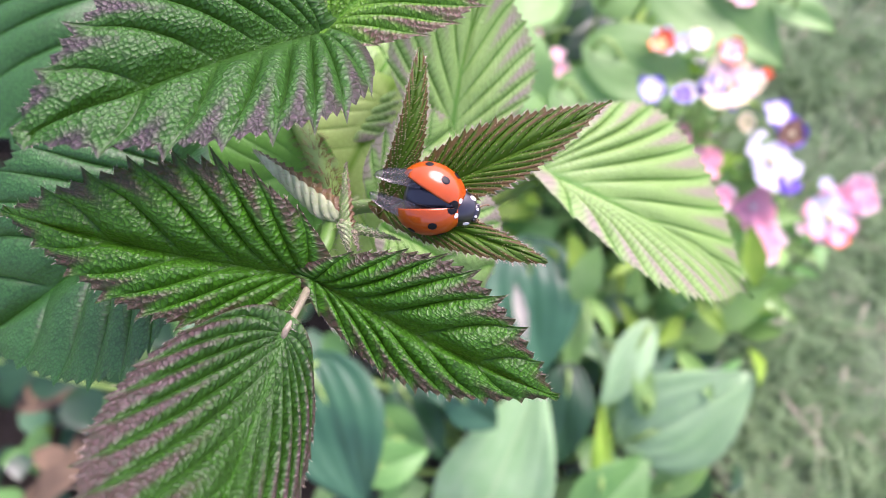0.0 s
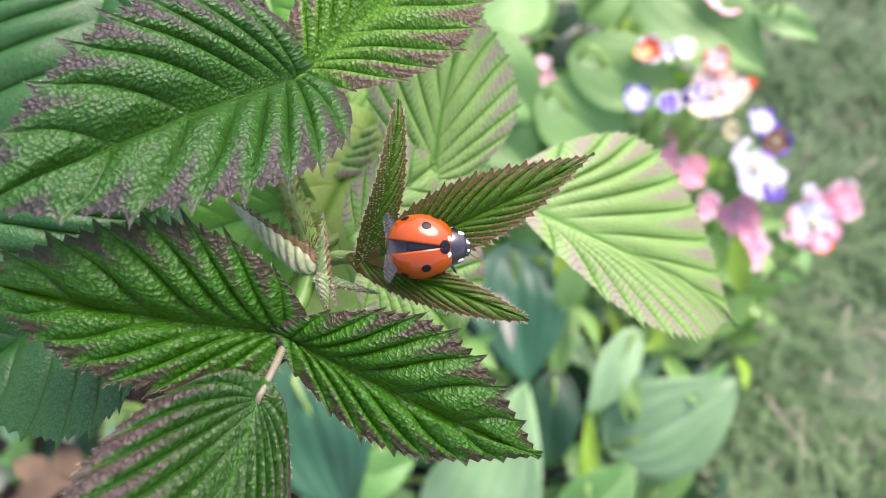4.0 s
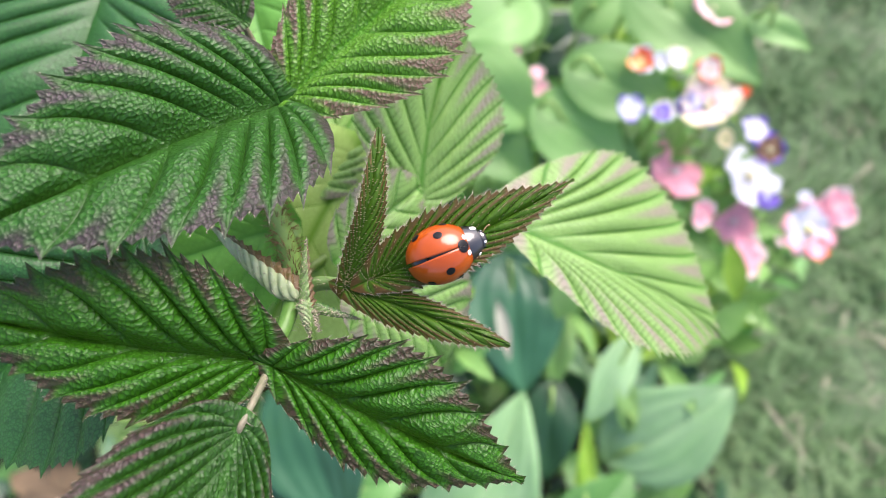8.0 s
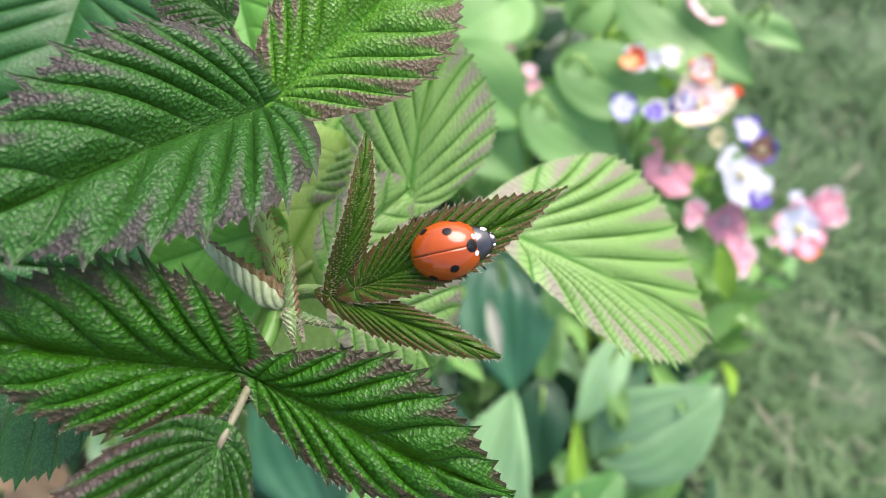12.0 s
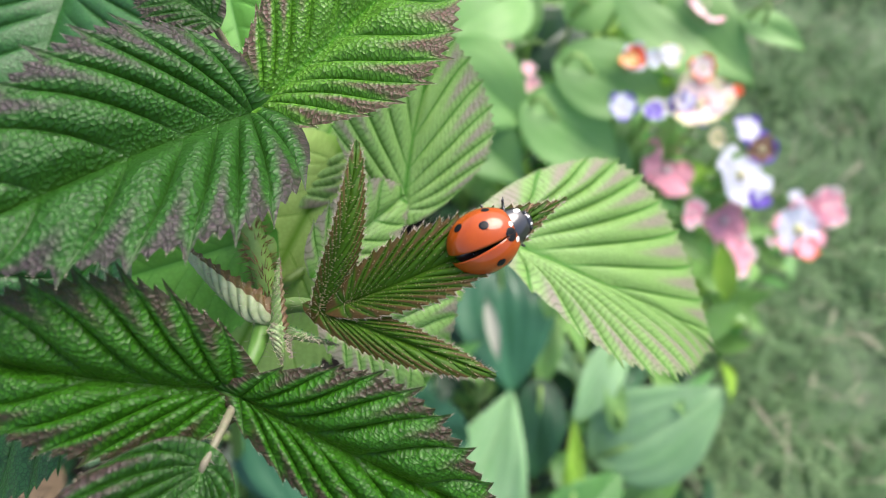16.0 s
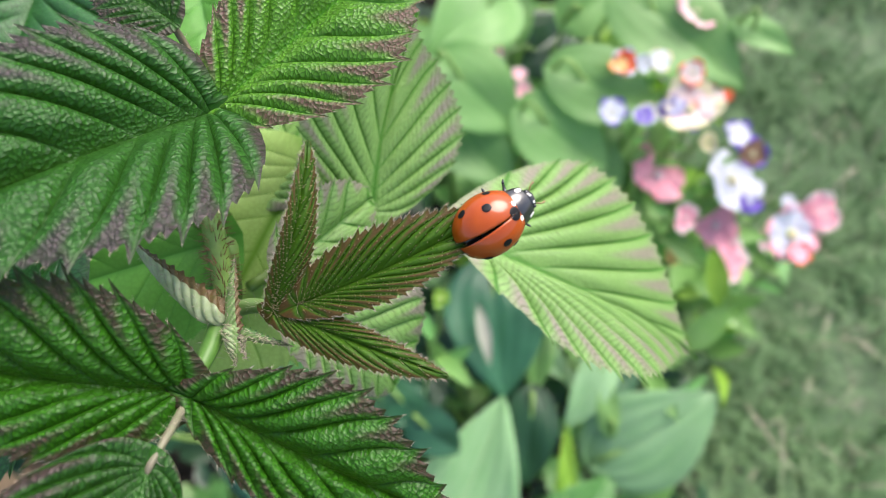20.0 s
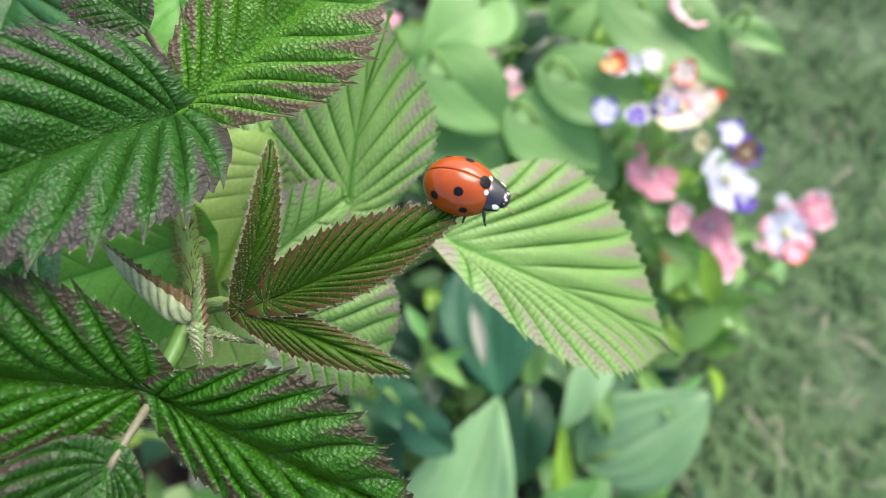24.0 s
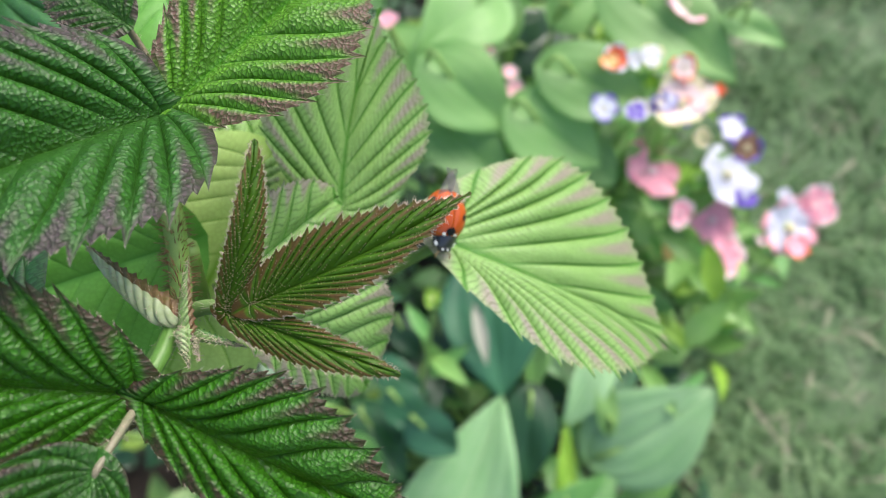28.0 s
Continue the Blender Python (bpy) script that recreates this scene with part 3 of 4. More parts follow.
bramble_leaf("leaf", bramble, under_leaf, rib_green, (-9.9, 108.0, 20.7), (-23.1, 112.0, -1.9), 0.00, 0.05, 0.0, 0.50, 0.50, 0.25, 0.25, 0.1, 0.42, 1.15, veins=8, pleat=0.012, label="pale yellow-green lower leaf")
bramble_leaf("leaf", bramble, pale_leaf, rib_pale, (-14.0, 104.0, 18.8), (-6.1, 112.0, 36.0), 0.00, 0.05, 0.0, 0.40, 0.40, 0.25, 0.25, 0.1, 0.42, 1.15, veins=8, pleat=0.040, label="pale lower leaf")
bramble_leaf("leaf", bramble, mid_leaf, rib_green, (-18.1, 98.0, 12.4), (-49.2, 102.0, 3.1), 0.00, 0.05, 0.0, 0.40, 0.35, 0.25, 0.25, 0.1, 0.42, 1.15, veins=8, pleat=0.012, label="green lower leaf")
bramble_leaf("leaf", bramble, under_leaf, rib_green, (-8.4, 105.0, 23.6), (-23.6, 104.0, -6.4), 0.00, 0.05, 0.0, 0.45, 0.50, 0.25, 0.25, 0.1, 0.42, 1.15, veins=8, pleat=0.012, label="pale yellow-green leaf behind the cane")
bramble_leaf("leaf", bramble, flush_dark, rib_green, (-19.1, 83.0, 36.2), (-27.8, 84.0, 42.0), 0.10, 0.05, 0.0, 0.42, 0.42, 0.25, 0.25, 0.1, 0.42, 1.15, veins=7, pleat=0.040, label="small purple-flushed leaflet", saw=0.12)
folded_bud((-11.3, 75.6, 3.9), (-21.6, 78.5, 11.8), 1.55, 11, bud_mat, lip_mat, bramble, 1, "pale ribbed back of a folded bud leaf")
folded_bud((-10.5, 75.6, 1.8), (-10.8, 77.0, 10.3), 0.85, 11, bud_green, lip_mat, bramble, 1, "narrow upright folded bud leaf")
folded_bud((-10.9, 75.0, 3.7), (-9.9, 74.4, -0.4), 0.8, 7, bud_pale, bud_green, bramble, -1, "short whitish ribbed bud leaf")
folded_bud((-10.2, 75.8, 2.9), (-4.6, 75.0, 1.5), 0.62, 9, bud_green, fresh_lip, bramble, -1, "small curled dark green bud leaf")
folded_bud((-9.6, 75.2, 2.6), (-9.0, 74.6, 0.3), 0.35, 5, bud_green, fresh_lip, bramble, 1, "tiny curled green bud leaf")
stem("petiole", [(-15.7, 67.6, -9.0), (-15.1, 66.0, -7.6), (-14.2, 67.9, -5.3), (-13.8, 71.3, -3.3), (-13.8, 73.4, -2.3), (-13.9, 75.5, -1.6)], 0.00026, 0.00056, petiole_mat, bramble, "pinkish hairy petiole", 110, hair_mat)
stem("cane_tip", [(-14.1, 72.6, -2.4), (-13.0, 73.6, -0.1), (-12.4, 75.8, 2.5), (-12.4, 79.0, 5.7)], 0.0007, 0.0011, rib_green, bramble, "smooth green cane tip", 30, hair_mat)
stem("cane_top", [(-12.4, 77.8, 4.7), (-12.5, 79.6, 6.0), (-14.1, 84.0, 8.7), (-16.2, 89.0, 12.2), (-18.5, 94.0, 16.0), (-21.5, 99.0, 21.0)], 0.0010, 0.0016, cane_mat, bramble, "olive-green bristly cane", 340, thorn_mat, 0.0011, 0.00009)
stem("petiole", [(-11.6, 79.0, 4.7), (-9.2, 77.6, 5.3), (-6.6, 75.6, 5.2)], 0.0009, 0.0007, bud_green, bramble, "short pale green petiole", 30, hair_mat)
stem("petiole", [(-16.2, 84.0, 27.1), (-17.9, 86.0, 32.8), (-19.5, 83.6, 36.4)], 0.0005, 0.0004, petiole_mat, bramble, "thin pale petiole", 30, hair_mat)
stem("petiole", [(-19.5, 96.0, 19.7), (-32.8, 110.0, 23.8), (-49.7, 130.0, 45.7)], 0.0012, 0.0014, cane_mat, bramble, "green petiole", 0, hair_mat)
stem("cane", [(-14.7, 88.0, 11.5), (-23.1, 120.0, -2.8), (-61.1, 250.0, -49.9), (-138.5, 560.0, -190.8)], 0.0014, 0.0030, cane_mat, bramble, "green cane rising from the bed", 0, hair_mat)
stem("petiole", [(-15.0, 100.0, 6.1), (-4.0, 109.0, 14.5), (1.4, 106.0, 16.9)], 0.0008, 0.0006, cane_mat, bramble, "pale petiole", 0, hair_mat)
stem("petiole", [(-19.9, 110.0, -1.7), (0.1, 112.0, 4.5), (14.6, 105.0, 11.2)], 0.0012, 0.0008, cane_mat, bramble, "pale petiole", 0, hair_mat)
# ---- the ladybird: x forward, y to its left, z up, in its own space ----
MM = 0.00106


def dome_point(phi, psi, side, grow=1.0):
    return Vector((-0.6 + 3.4 * grow * math.cos(phi), side * 2.75 * grow * math.sin(phi) * math.sin(psi), 0.45 + 2.55 * grow * math.sin(phi) * math.cos(psi))) * MM


def ball_into(bm, c, r, rot=None, seg=20, rings=12):
    m = Matrix.Translation(Vector(c) * MM) @ (rot or Matrix()) @ Matrix.Diagonal((r[0] * MM, r[1] * MM, r[2] * MM, 1))
    bmesh.ops.create_uvsphere(bm, u_segments=seg, v_segments=rings, radius=1.0, matrix=m)
    return bm


def patch_on_dome(phi, psi, radius, side, half=False):
    """A round marking lying on the wing case."""
    bm = bmesh.new()
    rings, seg = 5, 20
    grid = []
    for i in range(rings + 1):
        row = []
        for k in range(seg):
            a = 2 * math.pi * k / seg
            rr = radius * i / rings
            dp = rr * math.cos(a) / 3.25
            ds = rr * math.sin(a) / (2.8 * max(0.4, math.sin(phi)))
            ps = psi + ds
            if half:
                ps = max(ps, 0.0)
            row.append(bm.verts.new(dome_point(phi + dp, ps, side, 1.022 if i < rings else 1.012)))
        grid.append(row)
    for a, b in zip(grid, grid[1:]):
        for k in range(seg):
            try:
                q = (a[k], a[(k + 1) % seg], b[(k + 1) % seg], b[k])
                bm.faces.new(q if side > 0 else q[::-1])
            except ValueError:
                pass
    bmesh.ops.remove_doubles(bm, verts=bm.verts, dist=1e-6)
    bmesh.ops.recalc_face_normals(bm, faces=bm.faces)
    return bm


def wing_material():
    mat, nodes, links, bsdf = material("membranous wing")
    bsdf.inputs["Base Color"].default_value = (0.07, 0.065, 0.06, 1)
    bsdf.inputs["Roughness"].default_value = 0.3
    bsdf.inputs["Coat Weight"].default_value = 0.4
    clear = nodes.new("ShaderNodeBsdfTransparent")
    mx = nodes.new("ShaderNodeMixShader")
    mx.inputs[0].default_value = 0.62
    links.new(clear.outputs[0], mx.inputs[1])
    links.new(bsdf.outputs[0], mx.inputs[2])
    links.new(mx.outputs[0], nodes["Material Output"].inputs[0])
    return mat


def wing_blade(length, w0, w1, tipped, side):
    bm = bmesh.new()
    n, rows = 16, []
    for i in range(n + 1):
        t = i / n
        w = w0 + (w1 - w0) * t
        if tipped:
            w = w * math.sqrt(max(0.0, 1 - t ** 3)) + 0.02
        rows.append([bm.verts.new(Vector((-length * t, side * w * (j / 6 - 0.25), 0.1 * math.sin(j * 1.9 + 2 * t) * (0.4 + t))) * MM) for j in range(7)])
    for a, b in zip(rows, rows[1:]):
        for j in range(6):
            bm.faces.new((a[j], a[j + 1], b[j + 1], b[j]))
    return bm


def wing_rib(length, y0, y1):
    return tube_into(bmesh.new(), [Vector((-length * t / 8, y0 + (y1 - y0) * (t / 8) ** 1.4, 0.05)) * MM for t in range(9)], [0.06 * MM * (1 - t / 10) for t in range(9)], 6)


ladybird = group_at("ladybird", (0, 0, 0), "seven-spotted orange ladybird with black head crawling on a leaf", "ladybird")
abdomen = bmesh.new()
ball_into(abdomen, (-0.55, 0, 0.62), (3.0, 2.6, 1.05), seg=32, rings=20)
for v in abdomen.verts:
    v.co.x += 0
    if v.co.z < 0.62 * MM:
        v.co *= 1 + 0.025 * math.sin(v.co.x / MM * 7)
part("abdomen", abdomen, black_mat, ladybird, "black ringed abdomen")
thorax = ball_into(bmesh.new(), (1.3, 0, 0.75), (1.3, 1.7, 0.9), seg=24, rings=14)
part("thorax", thorax, black_mat, ladybird)


def shield_point(u, w, lift=0.0):
    """A point of the neck shield: u from its rear to its front edge, w across."""
    y = w * (1.86 - 0.5 * u ** 2.2)
    z = 0.3 + (1.72 - 0.85 * u ** 1.6) * math.sqrt(max(0.0, 1 - 0.93 * w * w))
    x = 1.62 + 1.9 * u * (1 - 0.12 * w * w) - 0.35 * w * w * (1 - u)
    return Vector((x + lift * 0.3 * u, y * (1 + lift * 0.3), z + lift)) * MM


def shield_patch(u0, u1, w0, w1, lift, n=14, m=24, round_off=False):
    bm = bmesh.new()
    rows = []
    for i in range(n + 1):
        a = i / n
        row = []
        for k in range(m + 1):
            b = k / m
            if round_off:
                half = math.sqrt(max(0.0, 1 - (2 * a - 1) ** 2)) * 0.5
                row.append(bm.verts.new(shield_point(u0 + (u1 - u0) * a, w0 + (w1 - w0) * (0.5 + (b - 0.5) * 2 * half + 0.25 * (a - 0.5)), lift * (1 if 0 < b < 1 and 0 < a < 1 else 0.2))))
            else:
                row.append(bm.verts.new(shield_point(u0 + (u1 - u0) * a, w0 + (w1 - w0) * b, lift)))
        rows.append(row)
    for p, q in zip(rows, rows[1:]):
        for k in range(m):
            bm.faces.new((p[k], q[k], q[k + 1], p[k + 1]))
    bmesh.ops.remove_doubles(bm, verts=bm.verts, dist=1e-6)
    bmesh.ops.recalc_face_normals(bm, faces=bm.faces)
    return bm


pronotum = part("pronotum", shield_patch(0, 1, -1, 1, 0), black_mat, ladybird, "black neck shield with white corners")
shell = pronotum.modifiers.new("thick", "SOLIDIFY")
shell.thickness, shell.offset = 0.12 * MM, -1
for sd in (-1, 1):
    part("white_patch", shield_patch(0.66, 0.99, sd * 0.72, sd * 0.94, 0.03, 10, 10, True), white_mat, pronotum, "white corner marking")
part("neck", ball_into(bmesh.new(), (2.5, 0, 0.75), (1.1, 1.4, 0.7), None, 20, 12), black_mat, ladybird)
head = part("head", ball_into(bmesh.new(), (3.45, 0, 0.62), (0.6, 0.95, 0.6), Matrix.Rotation(radians(25), 4, "Y"), 24, 14), black_mat, ladybird)
for sd in (-1, 1):
    part("eye", ball_into(bmesh.new(), (3.58, sd * 0.72, 0.78), (0.24, 0.2, 0.26), None, 12, 8), black_mat, head)
    part("white_dot", ball_into(bmesh.new(), (3.68, sd * 0.34, 1.05), (0.16, 0.15, 0.14), None, 12, 8), white_mat, head)
    pts = [Vector(p) * MM for p in ((3.75, sd * 0.5, 0.6), (4.15, sd * 0.85, 0.65), (4.45, sd * 1.0, 0.5), (4.7, sd * 1.0, 0.4))]
    part("antenna", tube_into(bmesh.new(), curve_pts(pts, 4), [0.06 * MM] * 9 + [0.1 * MM] * 3 + [0.09 * MM], 7), horn_mat, head, "brown clubbed antenna")
    part("jaw", tube_into(bmesh.new(), [Vector(p) * MM for p in ((3.6, sd * 0.25, 0.35), (3.85, sd * 0.22, 0.2), (3.95, sd * 0.08, 0.1))], [0.12 * MM, 0.08 * MM, 0.03 * MM], 6), black_mat, head)
for sd in (-1, 1):
    for x0, dx, out in ((1.7, 0.7, 2.1), (0.6, 0.0, 2.45), (-0.5, -0.9, 2.25)):
        hip, knee, shin, toe = (Vector(p) * MM for p in ((x0, sd * 1.1, 0.35), (x0 + dx * 0.5, sd * out * 0.78, 0.55), (x0 + dx, sd * out, -0.5), (x0 + dx * 1.35, sd * (out + 0.45), -0.62)))
        leg = part("leg", tube_into(bmesh.new(), curve_pts([hip, knee], 4), [0.26 * MM, 0.3 * MM, 0.3 * MM, 0.26 * MM, 0.17 * MM], 8), black_mat, ladybird)
        part("shin", tube_into(bmesh.new(), [knee, (knee + shin) / 2, shin], [0.16 * MM, 0.17 * MM, 0.13 * MM], 7), black_mat, leg)
        part("foot", tube_into(bmesh.new(), [shin, (shin + toe) / 2, toe], [0.12 * MM, 0.13 * MM, 0.05 * MM], 6), black_mat, leg)
cases, wings, wing_tips = {}, {}, {}
HINGE = {sd: Vector((1.75, sd * 0.75, 1.9)) * MM for sd in (-1, 1)}
ROOT = {sd: Vector((1.3, sd * 0.8, 1.55)) * MM for sd in (-1, 1)}
membrane = wing_material()
for sd in (-1, 1):
    bm = bmesh.new()
    rows = []
    for i in range(37):
        phi = radians(38 + (180 - 38) * i / 36)
        rows.append([bm.verts.new(dome_point(phi, radians(101) * j / 22, sd)) for j in range(23)])
    for a, b in zip(rows, rows[1:]):
        for j in range(22):
            q = (a[j], b[j], b[j + 1], a[j + 1])
            bm.faces.new(q if sd < 0 else q[::-1])
    bmesh.ops.remove_doubles(bm, verts=bm.verts, dist=2e-6)
    bmesh.ops.recalc_face_normals(bm, faces=bm.faces)
    case = part("wing_case", bm, elytron_mat, ladybird, "glossy orange wing case with black spots")
    solid = case.modifiers.new("thick", "SOLIDIFY")
    solid.thickness, solid.offset = 0.1 * MM, -1
    for phi, psi, rad in ((86, 38, 0.42), (73, 76, 0.36), (122, 64, 0.42)):
        part("spot", patch_on_dome(radians(phi), radians(psi), rad, sd), spot_mat, case, "round black spot")
    part("spot", patch_on_dome(radians(50), 0.0, 0.62, sd, True), spot_mat, case, "half of the black spot at the shield")
    part("white_mark", patch_on_dome(radians(43), radians(24), 0.26, sd), white_mat, case, "small white mark beside the shield")
    for o in (case, *case.children):
        o.data.transform(Matrix.Translation(-HINGE[sd]))
    case.location = HINGE[sd]
    cases[sd] = case
    wing = part("wing", wing_blade(3.4, 0.9, 1.7, False, sd), membrane, ladybird, "smoky membranous hind wing")
    part("wing_vein", wing_rib(3.4, -0.3 * sd, -0.5 * sd), black_mat, wing)
    tip_ob = part("wing_tip", wing_blade(4.6, 1.7, 1.5, True, sd), membrane, wing, "folding wing tip")
    tip_ob.location = Vector((-3.4, 0, 0)) * MM
    wing.location = ROOT[sd]
    wings[sd], wing_tips[sd] = wing, tip_ob
for o in ladybird.children_recursive:
    o.matrix_parent_inverse = Matrix()


def crawl(x, y, z, heading, pitch, roll):
    """Pose of the ladybird: garden millimetres, heading clockwise from rightwards, seen from its back; pitch lifts its head
    towards the viewer, roll leans its back to its right."""
    seat = Matrix(((1, 0, 0), (0, 0, -1), (0, 1, 0))).to_4x4()
    turn = Matrix.Rotation(-radians(heading), 4, "Z") @ Matrix.Rotation(-radians(pitch), 4, "Y") @ Matrix.Rotation(radians(roll), 4, "X")
    return Matrix.Translation(spot(x, y, z)) @ (GARDEN.to_3x3().to_4x4() @ seat @ turn)


def case_pose(sd, spread, lift, twist):
    return Matrix.Translation(HINGE[sd]) @ Matrix.Rotation(-sd * radians(spread), 4, "Z") @ Matrix.Rotation(radians(lift), 4, "Y") @ Matrix.Rotation(sd * radians(twist), 4, "X")


def wing_pose(sd, spread, lift):
    return Matrix.Translation(ROOT[sd]) @ Matrix.Rotation(-sd * radians(spread), 4, "Z") @ Matrix.Rotation(radians(lift), 4, "Y")


def tip_pose(sd, fold):
    return Matrix.Translation(Vector((-3.4, 0, 0)) * MM) @ Matrix.Rotation(sd * radians(fold), 4, "Z")



# ---- garden plants ----
PLANT = [None]


def next_plant(name, label, place):
    p = spot(*place)
    PLANT[0] = group_at(name, (p.x, p.y, 0.01), label, "plant")


def broad_leaf(mat, base, tip, wide, fold, roll, bend, parent=None):
    """A smooth pointed blade with curved sunken veins, and its stalk down to the soil."""
    parent = parent or PLANT[0]
    b, e = spot(*base), spot(*tip) - spot(*base)
    size = e.length
    e = e / size
    n = (FACE - e * FACE.dot(e)).normalized()
    r = e.cross(n)
    n = n * math.cos(roll) + r * math.sin(roll)
    r = e.cross(n)
    bm = bmesh.new()
    ns, nv = 30, 28
    rows, nerve = [], []
    for i in range(ns + 1):
        s = i / ns
        w = wide * size * (math.sin(math.pi * min(1, s ** 0.72)) ** 0.8 * (1 - 0.25 * s) + 0.004)
        row = []
        for j in range(nv + 1):
            v = j / nv * 2 - 1
            h = abs(v) * w * math.sin(fold) - 0.10 * w * v * v + (0.003 if mat is bean_mat else 0.014) * size * abs(math.sin(v * 9.5)) * (1 - s) ** 0.3 + 0.02 * size * math.sin(7 * s + 3 * v)
            q = 4 * s * (1 - s) * bend * size - 0.25 * bend * size * s * s
            nerve.append(max(0.0, 1 - abs(math.sin(v * 9.5)) * 3.0) * 0.8)
            row.append(bm.verts.new(b + e * (s * size - 0.08 * size * abs(v) * max(0, 1 - s * 4)) + r * (v * w * math.cos(fold)) + n * (h + q)))
        rows.append(row)
    for p, q in zip(rows, rows[1:]):
        for j in range(nv):
            bm.faces.new((p[j], p[j + 1], q[j + 1], q[j]))
    ob = part("leaf", bm, mat, parent)
    ob.data.attributes.new("vein", "FLOAT", "POINT").data.foreach_set("value", nerve)
    foot = Vector(parent.matrix_world.translation)
    foot.x += (b.x - foot.x) * 0.35
    foot.y += (b.y - foot.y) * 0.35
    mid = (b + foot) / 2 - e * 0.01
    part("stalk", tube_into(bmesh.new(), curve_pts([foot, mid, b + e * 0.001, b + e * size * 0.3 + n * 4 * 0.21 * bend * size], 6), [0.0022 - 0.00007 * i for i in range(19)], 6), stalk_mat, ob)
    return ob


def leaflet_into(bm, p, d, up, size, wide):
    r = d.cross(up).normalized()
    u = r.cross(d).normalized()
    rows = []
    for s, w in ((0, 0.05), (0.25, 0.8), (0.5, 1.0), (0.78, 0.6), (1, 0.03)):
        c = p + d * size * s + u * size * 0.12 * (4 * s * (1 - s))
        rows.append([bm.verts.new(c + r * size * wide * w * k + u * abs(k) * size * 0.06) for k in (-1, 0, 1)])
    for a, b in zip(rows, rows[1:]):
        for k in range(2):
            bm.faces.new((a[k], a[k + 1], b[k + 1], b[k]))


def ground_cover():
    rng = random.Random(11)
    # the many dark leaflets stand in for shaded gaps between the lighter ones
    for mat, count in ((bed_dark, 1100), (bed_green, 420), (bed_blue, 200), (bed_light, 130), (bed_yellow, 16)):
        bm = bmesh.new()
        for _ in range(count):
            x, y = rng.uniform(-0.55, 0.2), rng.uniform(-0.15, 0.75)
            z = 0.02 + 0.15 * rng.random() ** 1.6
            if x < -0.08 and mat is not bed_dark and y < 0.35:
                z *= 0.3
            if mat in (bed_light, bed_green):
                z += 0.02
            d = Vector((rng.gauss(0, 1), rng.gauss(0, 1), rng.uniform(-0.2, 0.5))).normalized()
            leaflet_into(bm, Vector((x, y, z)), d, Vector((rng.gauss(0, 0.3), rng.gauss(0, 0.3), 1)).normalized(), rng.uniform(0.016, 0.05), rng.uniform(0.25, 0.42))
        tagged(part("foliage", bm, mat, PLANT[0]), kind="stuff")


def flower_foliage():
    """Narrow leaves and shoots that fill the clump under the flowers."""
    rng = random.Random(23)
    # low dark leaflets colour in the shade deep inside the clump
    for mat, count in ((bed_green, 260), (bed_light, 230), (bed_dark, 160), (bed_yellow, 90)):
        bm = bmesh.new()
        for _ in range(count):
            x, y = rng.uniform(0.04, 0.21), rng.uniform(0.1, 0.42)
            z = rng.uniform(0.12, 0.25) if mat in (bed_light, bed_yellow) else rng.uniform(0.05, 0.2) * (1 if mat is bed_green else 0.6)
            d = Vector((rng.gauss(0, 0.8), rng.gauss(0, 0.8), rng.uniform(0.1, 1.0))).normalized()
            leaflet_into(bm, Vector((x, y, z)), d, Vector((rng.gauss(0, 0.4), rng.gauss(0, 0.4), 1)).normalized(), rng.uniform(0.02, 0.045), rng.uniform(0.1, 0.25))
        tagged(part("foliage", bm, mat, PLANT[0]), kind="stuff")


# sky sheen on a hosta leaf, laid on as a separate pale strip
def leaf_stripe(base, tip):
    a, b = spot(*base), spot(*tip)
    bm = bmesh.new()
    leaflet_into(bm, a, (b - a).normalized(), FACE, (b - a).length, 0.11)
    part("leaf_stripe", bm, sheen_mat, PLANT[0], "painted pale sheen on a dark hosta leaf")


